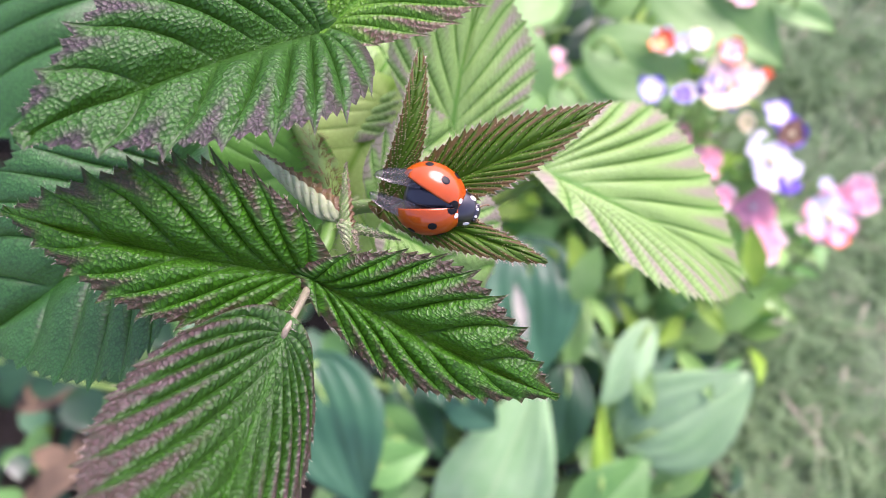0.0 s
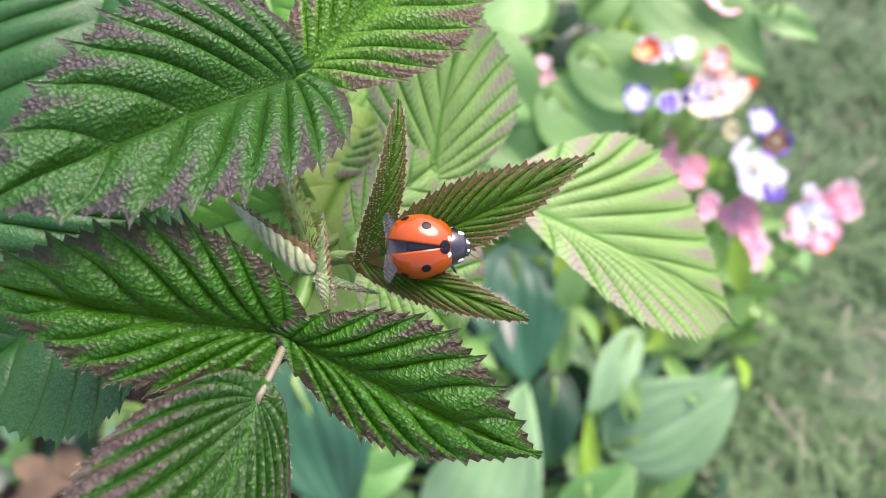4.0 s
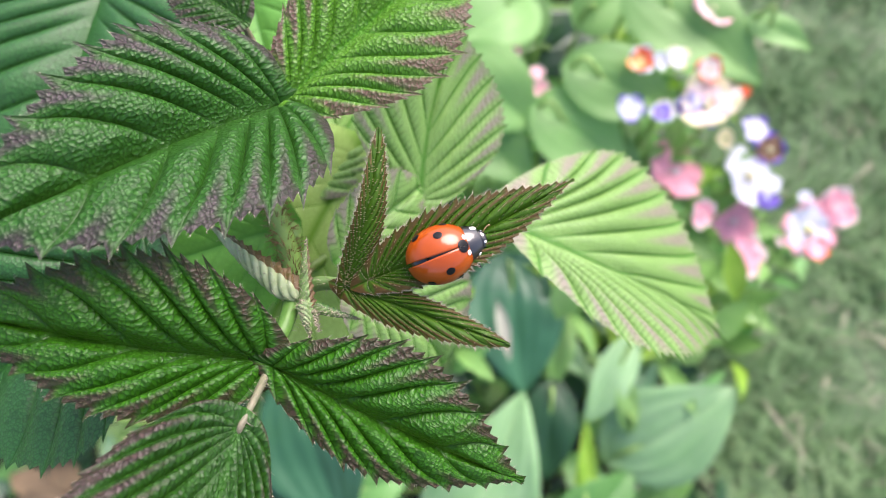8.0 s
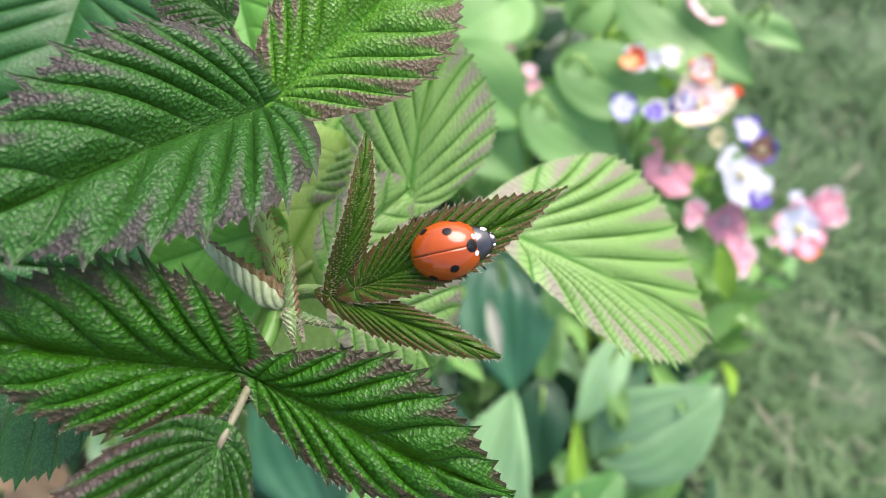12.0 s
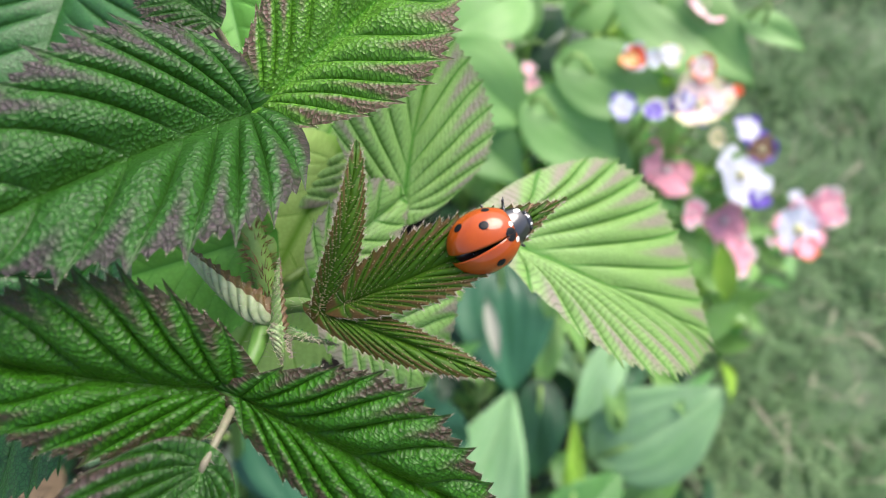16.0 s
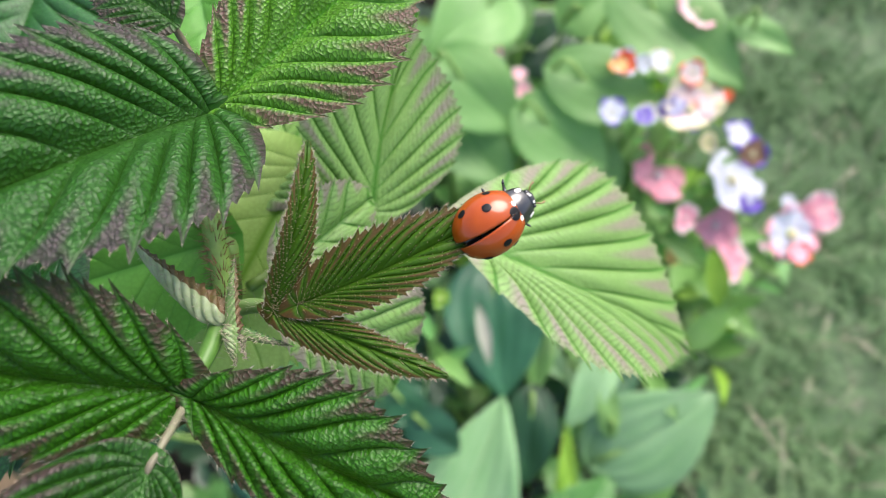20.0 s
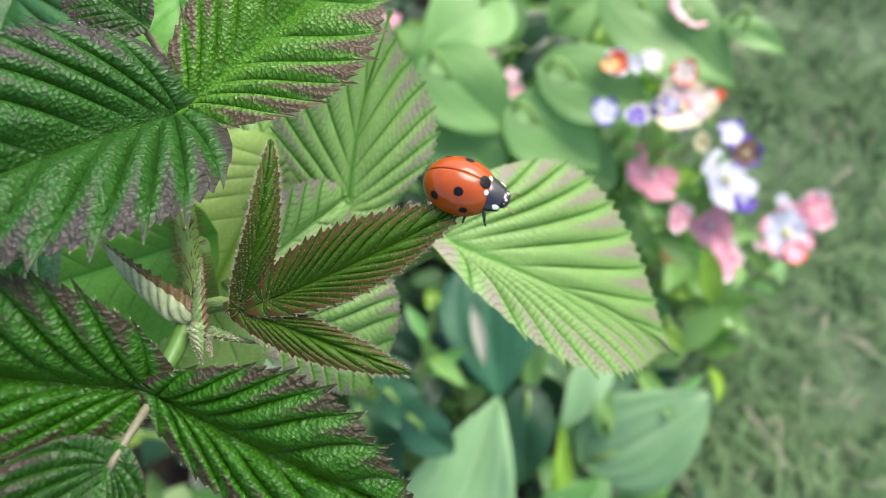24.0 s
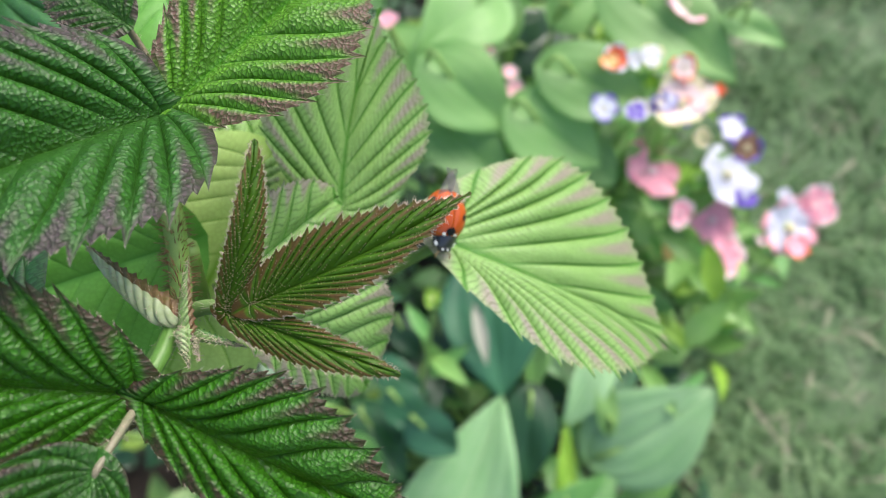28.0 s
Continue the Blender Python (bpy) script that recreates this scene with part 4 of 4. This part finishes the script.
def blossom(label, place, radius, inner, outer, heart, petals):
    """A flower on its stalk: cupped two-tone petals round a heart, a green calyx, a stem down to the soil."""
    rng = random.Random(int(place[0] * 10) + petals)
    c, rad = spot(*place), radius * 0.001
    ob = group_at("flower", (c.x * 0.9, c.y, 0.01), label + " on a thin green stem", "flower", "annual flowers in the bed")
    face = (FACE + Vector((rng.uniform(-0.4, 0.5), rng.uniform(-0.4, 0.4), 0.1))).normalized()
    a = face.orthogonal().normalized()
    b = face.cross(a)
    turn = rng.uniform(0, 6.3)
    for k in range(petals):
        ang = turn + 2 * math.pi * k / petals + rng.uniform(-0.15, 0.15)
        d = a * math.cos(ang) + b * math.sin(ang)
        side = face.cross(d)
        long, wide = rad * rng.uniform(0.75, 1.15), rad * rng.uniform(0.42, 0.62)
        cup = rng.uniform(0.1, 0.5)
        for name, lo, hi, mat in (("petal", 0.06, 0.74, inner), ("petal_edge", 0.74, 1.0, outer)):
            bm = bmesh.new()
            rows = []
            for i in range(7):
                s = lo + (hi - lo) * i / 6
                w = wide * (math.sin(math.pi * min(0.98, 0.08 + 0.86 * s ** 1.3)) ** 0.7)
                rows.append([bm.verts.new(c + d * long * s + side * w * v + face * (long * cup * s * s - abs(v) * w * 0.25 + rad * 0.06 * math.sin(9 * s + v * 4 + k))) for v in (-1, -0.5, 0, 0.5, 1)])
            for p, q in zip(rows, rows[1:]):
                for j in range(4):
                    bm.faces.new((p[j], p[j + 1], q[j + 1], q[j]))
            if name == "petal":
                petal = part(name, bm, mat, ob)
            else:
                part(name, bm, mat, petal)
    bm = bmesh.new()
    bmesh.ops.create_icosphere(bm, subdivisions=2, radius=rad * 0.16, matrix=Matrix.Translation(c + face * rad * 0.05))
    part("heart", bm, heart, ob)
    low = c - face * rad * 0.9
    part("calyx", tube_into(bmesh.new(), [c, c - face * rad * 0.4, low], [rad * 0.2, rad * 0.14, rad * 0.1], 8), stalk_mat, ob)
    foot = Vector(ob.matrix_world.translation)
    part("stem", tube_into(bmesh.new(), curve_pts([low, low - face * rad - Vector((0, 0, 0.01)), (low + foot) / 2 + Vector((rng.uniform(-0.02, 0.02), rng.uniform(-0.02, 0.02), 0)), foot], 6), [max(0.0009, rad * 0.07)] * 19, 6), stalk_mat, ob)
    for k in range(7):
        t = rng.uniform(0.12, 0.7)
        p = low.lerp(foot, t)
        bm = bmesh.new()
        leaflet_into(bm, p, Vector((rng.gauss(0, 1), rng.gauss(0, 1), 0.5)).normalized(), Vector((0, 0, 1)), rng.uniform(0.02, 0.04), 0.16)
        part("leaf", bm, bed_green if k % 2 else bed_light, ob)
    return ob


def dry_leaf(base, tip):
    a, b = spot(*base), spot(*tip)
    bm = bmesh.new()
    leaflet_into(bm, a, (b - a).normalized(), Vector((0.1, 0.2, 1)).normalized(), (b - a).length, 0.22)
    tagged(part("dry_leaf", bm, dry_mat), "curled straw-coloured dead leaf lying among the stalks", "leaf", "dead leaves")


def lawn():
    rng = random.Random(5)
    for name, label, mat, count in (("lawn_grass", "short green lawn grass", blade_mat, 15000), ("dry_grass", "pale dry blades among the lawn", straw_mat, 900)):
        verts, faces = [], []
        for _ in range(count):
            x, y = rng.uniform(0.17, 0.75), rng.uniform(-0.2, 0.85)
            thick = noise.noise(Vector((x * 14, y * 14, 0.3 if mat is blade_mat else 7)))
            if thick < rng.uniform(-0.6, 0.35):
                continue
            h, a, lean = rng.uniform(0.015, 0.045) * (1.0 + 0.9 * max(0.0, (0.42 - x) / 0.25)), rng.uniform(0, 6.3), rng.uniform(0.3, 1.6)
            dx, dy = math.cos(a), math.sin(a)
            w = rng.uniform(0.0009, 0.002)
            i = len(verts)
            for s, k in ((0, 1), (0.5, 0.8), (1, 0.1)):
                cx, cy, cz = x + dx * h * lean * s * s, y + dy * h * lean * s * s, h * s * (1 - 0.3 * lean * s * 0.5)
                verts += [(cx - dy * w * k, cy + dx * w * k, cz), (cx + dy * w * k, cy - dx * w * k, cz)]
            faces += [(i, i + 1, i + 3, i + 2), (i + 2, i + 3, i + 5, i + 4)]
        me = bpy.data.meshes.new(name)
        me.from_pydata(verts, [], faces)
        me.materials.append(mat)
        tagged(new(name, me), label, "grass", kind="stuff")



# ---- broad-leaved plants behind ----
next_plant("bean_plant", "broad light green bean-like leaves on thin stalks", (94.8, 380.0, 103.1))
broad_leaf(bean_mat, (17.8, 345.0, 107.9), (61.6, 360.0, 73.3), 0.42, 0.25, 0.00, 0.08)
broad_leaf(bean_mat, (76.8, 350.0, 104.4), (136.6, 360.0, 84.1), 0.36, 0.25, 0.00, 0.08)
broad_leaf(bean_mat, (61.1, 355.0, 85.5), (110.2, 365.0, 55.4), 0.42, 0.25, 0.00, 0.08)
broad_leaf(bean_mat, (56.9, 370.0, 149.8), (12.2, 350.0, 112.3), 0.42, 0.25, 0.00, 0.08)
broad_leaf(bean_mat, (63.9, 380.0, 128.5), (33.0, 375.0, 161.2), 0.50, 0.25, 0.00, 0.08)
broad_leaf(bean_mat, (116.9, 365.0, 150.5), (177.4, 350.0, 94.6), 0.34, 0.25, 0.00, 0.08)
broad_leaf(bean_mat, (170.0, 345.0, 127.9), (198.4, 340.0, 110.3), 0.28, 0.25, 0.00, 0.08)
broad_leaf(bean_mat, (19.1, 365.0, 88.2), (60.1, 365.0, 42.7), 0.36, 0.25, 0.00, 0.08)
broad_leaf(bean_mat, (96.1, 375.0, 70.9), (122.0, 380.0, 46.2), 0.45, 0.25, 0.00, 0.08)
broad_leaf(bean_mat, (93.4, 400.0, 144.6), (129.1, 395.0, 168.8), 0.45, 0.25, 0.00, 0.08)
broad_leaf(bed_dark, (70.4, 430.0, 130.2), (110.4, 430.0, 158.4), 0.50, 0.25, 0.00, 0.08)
broad_leaf(bean_mat, (-2.0, 390.0, 135.6), (29.4, 400.0, 89.2), 0.40, 0.25, 0.00, 0.08)
next_plant("hosta", "clump of broad smooth pointed hosta leaves", (83.1, 430.0, -114.3))
broad_leaf(bed_pale, (14.9, 400.0, -171.6), (57.7, 390.0, -70.6), 0.34, 0.25, 0.00, 0.08)
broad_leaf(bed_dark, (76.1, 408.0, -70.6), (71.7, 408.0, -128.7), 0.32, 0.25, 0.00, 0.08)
broad_leaf(bed_pale, (114.8, 415.0, -116.0), (183.9, 395.0, -71.3), 0.42, 0.15, 0.00, 0.08)
broad_leaf(bed_teal, (52.0, 415.0, 4.5), (58.5, 405.0, -76.1), 0.42, 0.25, 0.00, 0.08)
broad_leaf(bed_teal, (-6.4, 400.0, -67.2), (15.9, 400.0, -93.8), 0.40, 0.25, 0.00, 0.08)
# small bed_dark leaves from here on also fill gaps, their colour acting as shade
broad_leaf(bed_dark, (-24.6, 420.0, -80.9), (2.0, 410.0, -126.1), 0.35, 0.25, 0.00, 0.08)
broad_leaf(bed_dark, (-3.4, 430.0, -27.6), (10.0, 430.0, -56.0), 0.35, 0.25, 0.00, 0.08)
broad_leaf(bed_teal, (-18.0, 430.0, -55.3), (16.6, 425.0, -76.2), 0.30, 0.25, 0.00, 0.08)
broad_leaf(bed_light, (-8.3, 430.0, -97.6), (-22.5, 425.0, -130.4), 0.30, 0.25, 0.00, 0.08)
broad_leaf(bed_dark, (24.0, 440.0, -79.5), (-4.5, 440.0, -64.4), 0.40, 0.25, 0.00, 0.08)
broad_leaf(bed_pale, (123.4, 405.0, -44.7), (94.0, 405.0, -94.6), 0.24, 0.25, 0.00, 0.08)
broad_leaf(bed_light, (86.0, 412.0, -28.8), (75.5, 410.0, -76.6), 0.2, 0.25, 0.00, 0.08)
broad_leaf(bed_light, (121.2, 402.0, -95.5), (116.5, 402.0, -58.2), 0.22, 0.25, 0.00, 0.08)
broad_leaf(bed_yellow, (92.9, 402.0, -144.1), (95.7, 402.0, -88.3), 0.13, 0.25, 0.00, 0.08)
broad_leaf(bed_green, (130.2, 430.0, -80.3), (118.4, 430.0, -126.0), 0.40, 0.25, 0.00, 0.08)
broad_leaf(bed_green, (80.2, 400.0, -157.9), (127.0, 410.0, -123.3), 0.40, 0.25, 0.00, 0.08)
broad_leaf(bed_dark, (17.2, 440.0, -57.8), (-8.4, 430.0, -104.6), 0.40, 0.25, 0.00, 0.08)
broad_leaf(bed_teal, (-60.3, 330.0, -53.3), (-38.3, 330.0, -124.4), 0.40, 0.25, 0.00, 0.08)
broad_leaf(bed_green, (-39.5, 340.0, -108.5), (-5.8, 350.0, -103.0), 0.40, 0.25, 0.00, 0.08)
broad_leaf(bed_teal, (6.0, 360.0, -73.0), (30.8, 370.0, -96.5), 0.40, 0.25, 0.00, 0.08)
broad_leaf(bed_pale, (104.2, 440.0, -60.0), (131.8, 430.0, -87.5), 0.30, 0.25, 0.00, 0.08)
broad_leaf(bed_blue, (148.1, 440.0, -61.1), (119.4, 430.0, -80.0), 0.35, 0.25, 0.00, 0.08)
broad_leaf(bed_light, (135.7, 430.0, -151.3), (170.2, 425.0, -129.5), 0.30, 0.25, 0.00, 0.08)
broad_leaf(bed_green, (57.5, 430.0, -148.7), (37.4, 430.0, -98.9), 0.30, 0.25, 0.00, 0.08)
# two more dark fillers that put shade into the gap by colour
broad_leaf(bed_dark, (21.4, 440.0, -29.1), (30.9, 430.0, -70.6), 0.22, 0.25, 0.00, 0.08)
broad_leaf(bed_dark, (31.3, 430.0, -49.5), (48.1, 425.0, -70.1), 0.20, 0.25, 0.00, 0.08)
broad_leaf(bed_yellow, (156.5, 410.0, -29.5), (169.5, 405.0, -49.4), 0.25, 0.25, 0.00, 0.08)
broad_leaf(bed_green, (146.0, 430.0, -16.8), (174.2, 430.0, -42.4), 0.35, 0.25, 0.00, 0.08)
broad_leaf(bed_green, (-36.1, 400.0, -95.6), (-7.4, 400.0, -119.2), 0.40, 0.25, 0.00, 0.08)
broad_leaf(bed_teal, (-73.4, 340.0, -69.0), (-45.7, 345.0, -118.7), 0.45, 0.25, 0.00, 0.08)
broad_leaf(bed_green, (-34.8, 350.0, -97.2), (-17.3, 350.0, -123.3), 0.40, 0.25, 0.00, 0.08)
broad_leaf(bed_pale, (80.3, 420.0, -39.8), (96.7, 415.0, -66.9), 0.30, 0.25, 0.00, 0.08)
broad_leaf(bed_dark, (-218.9, 330.0, -53.5), (-188.9, 330.0, -53.5), 0.30, 0.25, 0.00, 0.08)
leaf_stripe((42.7, 396.0, -17.5), (49.4, 392.0, -53.6))
next_plant("ground_cover", "low dark green leafy ground cover", (79.3, 520.0, -11.9))
ground_cover()
flower_foliage()

# ---- mixed annual flowers ----
blossom("large white star flower", (192.5, 398.0, 52.8), 19.5, petal_white, petal_white, cream_mat, 5)
blossom("pink blossom", (143.6, 385.0, 54.3), 18.0, pink_mat, pink_mat, blush_mat, 6)
blossom("small pink blossom", (163.7, 395.0, 31.3), 9.6, pink_mat, blush_mat, blush_mat, 5)
blossom("pink blossom", (189.0, 412.0, 27.8), 15.6, pink_mat, pink_mat, blush_mat, 6)
blossom("pink blossom", (199.0, 420.0, 5.3), 16.8, pink_mat, blush_mat, pink_mat, 6)
blossom("white blossom with pink tips", (260.4, 455.0, 23.0), 22.8, petal_white, pink_mat, cream_mat, 6)
blossom("pink blossom", (284.4, 462.0, 38.3), 15.6, pink_mat, blush_mat, blush_mat, 5)
blossom("cream and red blossom", (145.8, 345.0, 83.7), 14.4, blush_mat, cream_mat, cream_mat, 6)
blossom("red and white blossom", (156.7, 350.0, 90.5), 10.8, blush_mat, red_mat, cream_mat, 5)
blossom("white and violet flower", (138.6, 345.0, 85.2), 6.4, petal_white, violet_mat, violet_mat, 5)
blossom("white and violet flower", (103.5, 335.0, 80.0), 7.2, petal_white, violet_mat, cream_mat, 5)
blossom("violet bud", (121.0, 340.0, 79.2), 6.0, violet_mat, petal_white, petal_white, 5)
blossom("white flower", (182.5, 370.0, 76.5), 9.6, petal_white, violet_mat, cream_mat, 5)
blossom("withered violet flower", (196.5, 380.0, 66.5), 9.6, brown_mat, violet_mat, cream_mat, 5)
blossom("red and white flower", (112.2, 340.0, 106.0), 7.2, red_mat, petal_white, petal_white, 5)
blossom("white flower", (130.5, 345.0, 108.7), 7.2, petal_white, cream_mat, cream_mat, 5)
blossom("white blossom with pink tips", (151.9, 350.0, 135.0), 13.2, blush_mat, pink_mat, cream_mat, 6)
blossom("small pink flower", (36.9, 355.0, 112.1), 6.0, pink_mat, blush_mat, blush_mat, 5)
blossom("small pink flower", (45.6, 355.0, 113.1), 7.2, pink_mat, pink_mat, blush_mat, 5)
blossom("small pink flower", (62.9, 360.0, 96.1), 6.0, pink_mat, blush_mat, blush_mat, 5)
blossom("small pink bud", (61.3, 360.0, 105.0), 4.2, pink_mat, blush_mat, blush_mat, 5)
blossom("small magenta bud", (-1.3, 360.0, 132.8), 6.0, pink_mat, pink_mat, pink_mat, 5)
blossom("orange bud", (168.0, 420.0, 9.4), 7.2, orange_mat, orange_mat, cream_mat, 5)
blossom("violet flower", (204.3, 402.0, 42.0), 8.4, violet_mat, violet_mat, petal_white, 5)
blossom("violet flower", (135.6, 346.0, 82.4), 6.0, violet_mat, petal_white, petal_white, 5)
blossom("deep violet flower", (201.8, 394.0, 39.5), 7.6, violet_mat, violet_mat, petal_white, 5)
blossom("cream and red flower", (147.4, 344.0, 101.6), 6.8, blush_mat, red_mat, cream_mat, 5)
blossom("orange-red flower", (108.4, 339.0, 104.6), 5.2, orange_mat, red_mat, cream_mat, 5)
blossom("white flower", (121.2, 341.0, 106.0), 5.2, petal_white, petal_white, cream_mat, 5)
blossom("red and pink blossom", (262.5, 450.0, 10.5), 8.8, pink_mat, red_mat, blush_mat, 5)
blossom("white blossom with pink tips", (242.6, 452.0, 20.9), 9.6, blush_mat, blush_mat, cream_mat, 5)
blossom("pink blossom", (286.9, 458.0, 34.0), 10.4, pink_mat, blush_mat, blush_mat, 6)
blossom("white flower", (123.6, 345.0, 82.0), 6.0, petal_white, cream_mat, cream_mat, 5)
blossom("cream flower", (169.2, 376.0, 72.1), 7.2, cream_mat, cream_mat, bed_yellow, 5)
blossom("small violet flower", (151.2, 352.0, 76.9), 4.0, violet_mat, violet_mat, petal_white, 5)
blossom("white flower", (254.0, 448.0, 45.1), 6.4, petal_white, petal_white, cream_mat, 5)
blossom("yellow-green bud", (16.8, 260.0, -6.0), 3.6, bed_yellow, bed_yellow, cream_mat, 5)
dry_leaf((-286.6, 480.0, -141.8), (-245.6, 470.0, -154.3))
dry_leaf((-261.1, 470.0, -158.3), (-285.9, 460.0, -177.8))
dry_leaf((-311.2, 500.0, -114.5), (-256.2, 490.0, -104.0))
dry_leaf((-260.2, 490.0, -128.4), (-238.8, 480.0, -169.6))
dry_leaf((-274.6, 460.0, -166.3), (-227.7, 450.0, -144.0))
dry_leaf((-284.2, 500.0, -118.7), (-303.0, 490.0, -91.9))

# ---- the lawn ----
lawn()


# ---- movement ----
def motions():
    walk(ladybird, [(t, crawl(x, y, z, h, p, r)) for t, x, y, z, h, p, r in [
        (0.00, -0.3, 71.0, 5.4, 16, 0, 8),
        (1.00, -0.2, 71.0, 5.5, 14, 0, 5),
        (2.00, -0.6, 71.0, 5.7, 9, 0, 4),
        (3.00, 0.1, 71.0, 6.1, 0, 0, 3),
        (4.50, 1.3, 71.0, 6.8, 0, 0, 0),
        (6.00, 4.1, 71.0, 8.2, -2, 0, 0),
        (7.00, 3.7, 71.0, 8.3, -8, 0, 0),
        (8.00, 4.4, 71.0, 8.6, -20, 0, 0),
        (9.00, 4.8, 71.0, 9.1, -32, 0, 0),
        (10.00, 4.8, 71.0, 9.7, -48, 0, 0),
        (11.00, 5.8, 71.0, 9.6, -30, 0, 0),
        (12.00, 6.1, 71.0, 9.7, -12, 0, 0),
        (13.00, 6.3, 71.0, 9.6, -15, 0, 0),
        (14.50, 9.5, 71.0, 11.2, -20, 0, 8),
        (16.00, 10.1, 71.0, 12.2, -27, 0, 14),
        (17.00, 11.1, 71.0, 12.6, -31, 0, 14),
        (18.00, 12.4, 71.0, 13.1, -30, 0, 14),
        (19.00, 13.8, 71.0, 13.8, -27, 0, 14),
        (20.00, 15.0, 71.0, 13.8, -33, 0, 12),
        (21.00, 15.3, 71.0, 14.6, -33, 0, 8),
        (22.30, 16.5, 71.0, 15.2, -25, 10, -45),
        (23.50, 15.6, 71.5, 16.3, 4, 22, -98),
        (23.75, 15.7, 71.5, 15.9, 6, 22, -94),
        (23.90, 16.1, 71.5, 16.1, 22, 10, -30),
        (24.00, 16.0, 71.5, 16.3, 18, 8, -25),
        (24.20, 16.0, 71.5, 16.3, 8, 18, -75),
        (24.50, 15.8, 72.0, 16.2, 2, 30, -110),
        (25.00, 15.6, 72.0, 16.3, 2, 32, -110),
        (25.50, 15.9, 72.0, 16.2, 3, 32, -114),
        (25.70, 16.1, 72.2, 16.1, 2, 33, -110),
        (25.80, 16.4, 73.0, 15.8, 0, 34, -98),
        (25.90, 16.4, 73.0, 15.8, 0, 34, -98),
        (26.00, 17.5, 73.8, 18.1, 6, 36, -94),
        (26.10, 18.8, 80.0, 19.6, 16, 24, -84),
        (26.20, 20.4, 90.0, 20.6, 40, 10, -60),
        (26.25, 20.2, 95.0, 20.7, 78, 4, -28),
        (26.30, 19.4, 99.0, 20.5, 116, 0, 0),
        (26.40, 17.2, 103.0, 20.1, 132, 0, 0),
        (26.60, 16.2, 103.0, 19.0, 128, 0, 0),
        (27.00, 15.8, 102.0, 16.3, 104, -20, -6),
        (27.50, 16.6, 99.5, 15.6, 98, -4, -15),
        (28.00, 15.7, 98.5, 14.7, 94, 4, -26),
    ]])
    # wing cases: seconds, spread, lift, twist; both ease shut after landing, then fling wide for the flight
    shut = [(0.0, 17, 4, 1), (1.0, 16, 4, 1), (2.0, 14, 3, 1), (3.0, 11, 2, 1), (4.5, 6, 1, 0), (6.0, 2, 0, 0), (7.0, 1, 0, 0), (8.0, 2, 0, 0), (9.0, 1, 0, 0), (11.0, 0.5, 0, 0),
            (14.0, 1, 0, 0), (16.0, 4, 0, 0), (20.0, 3, 0, 0), (22.0, 1, 0, 0), (25.6, 0.5, 0, 0), (25.7, 4, 3, 0)]
    wide = {1: [(25.75, 55, 2, 18), (25.8, 103, 2, 37), (26.2, 100, 2, 34), (26.3, 62, 12, 10)],
            -1: [(25.75, 50, 28, -14), (25.8, 97, 53, -29), (26.2, 94, 48, -26), (26.3, 62, 14, -5)]}
    settle = [(26.4, 30, 10, 2), (26.6, 15, 4, 1), (26.8, 3, 0, 0), (27.0, 1, 0, 0), (27.5, 1, 0, 0), (28.0, 1, 0, 0)]
    beat = {1: [(25.8, 64, -24), (25.9, 60, -20), (26.0, 78, 25), (26.1, 70, -15), (26.2, 72, 15)],
            -1: [(25.8, 45, 24), (25.9, 47, 22), (26.0, 70, 42), (26.1, 66, -10), (26.2, 72, 20)]}
    for sd in (-1, 1):
        up = 1.0 if sd > 0 else 0.25
        walk(cases[sd], [(t, case_pose(sd, a, b * (up if t < 25 else 1.0), c)) for t, a, b, c in shut + wide[sd] + settle])
        walk(wings[sd], [(t, wing_pose(sd, a, b)) for t, a, b in [
            (0.0, 6, 6 * up), (3.0, 4, 5 * up), (6.0, 0, 2), (7.0, 0, 0), (25.6, 0, 0), (25.7, 10, 2), *beat[sd], (26.4, 24, 12), (26.6, 12, 6), (26.8, 0, 2), (27.0, -3, 2), (27.5, -4, 2), (28.0, -4, 2)]])
        walk(wing_tips[sd], [(t, tip_pose(sd, a)) for t, a in [
            (0.0, 10), (1.0, 14), (3.0, 40), (4.5, 90), (6.0, 150), (7.0, 176), (25.55, 176), (25.63, 110), (25.71, 45), (25.8, 0), (26.4, 4), (26.6, 4), (26.8, 2), (27.0, 2), (27.5, 4), (28.0, 12)]])


motions()
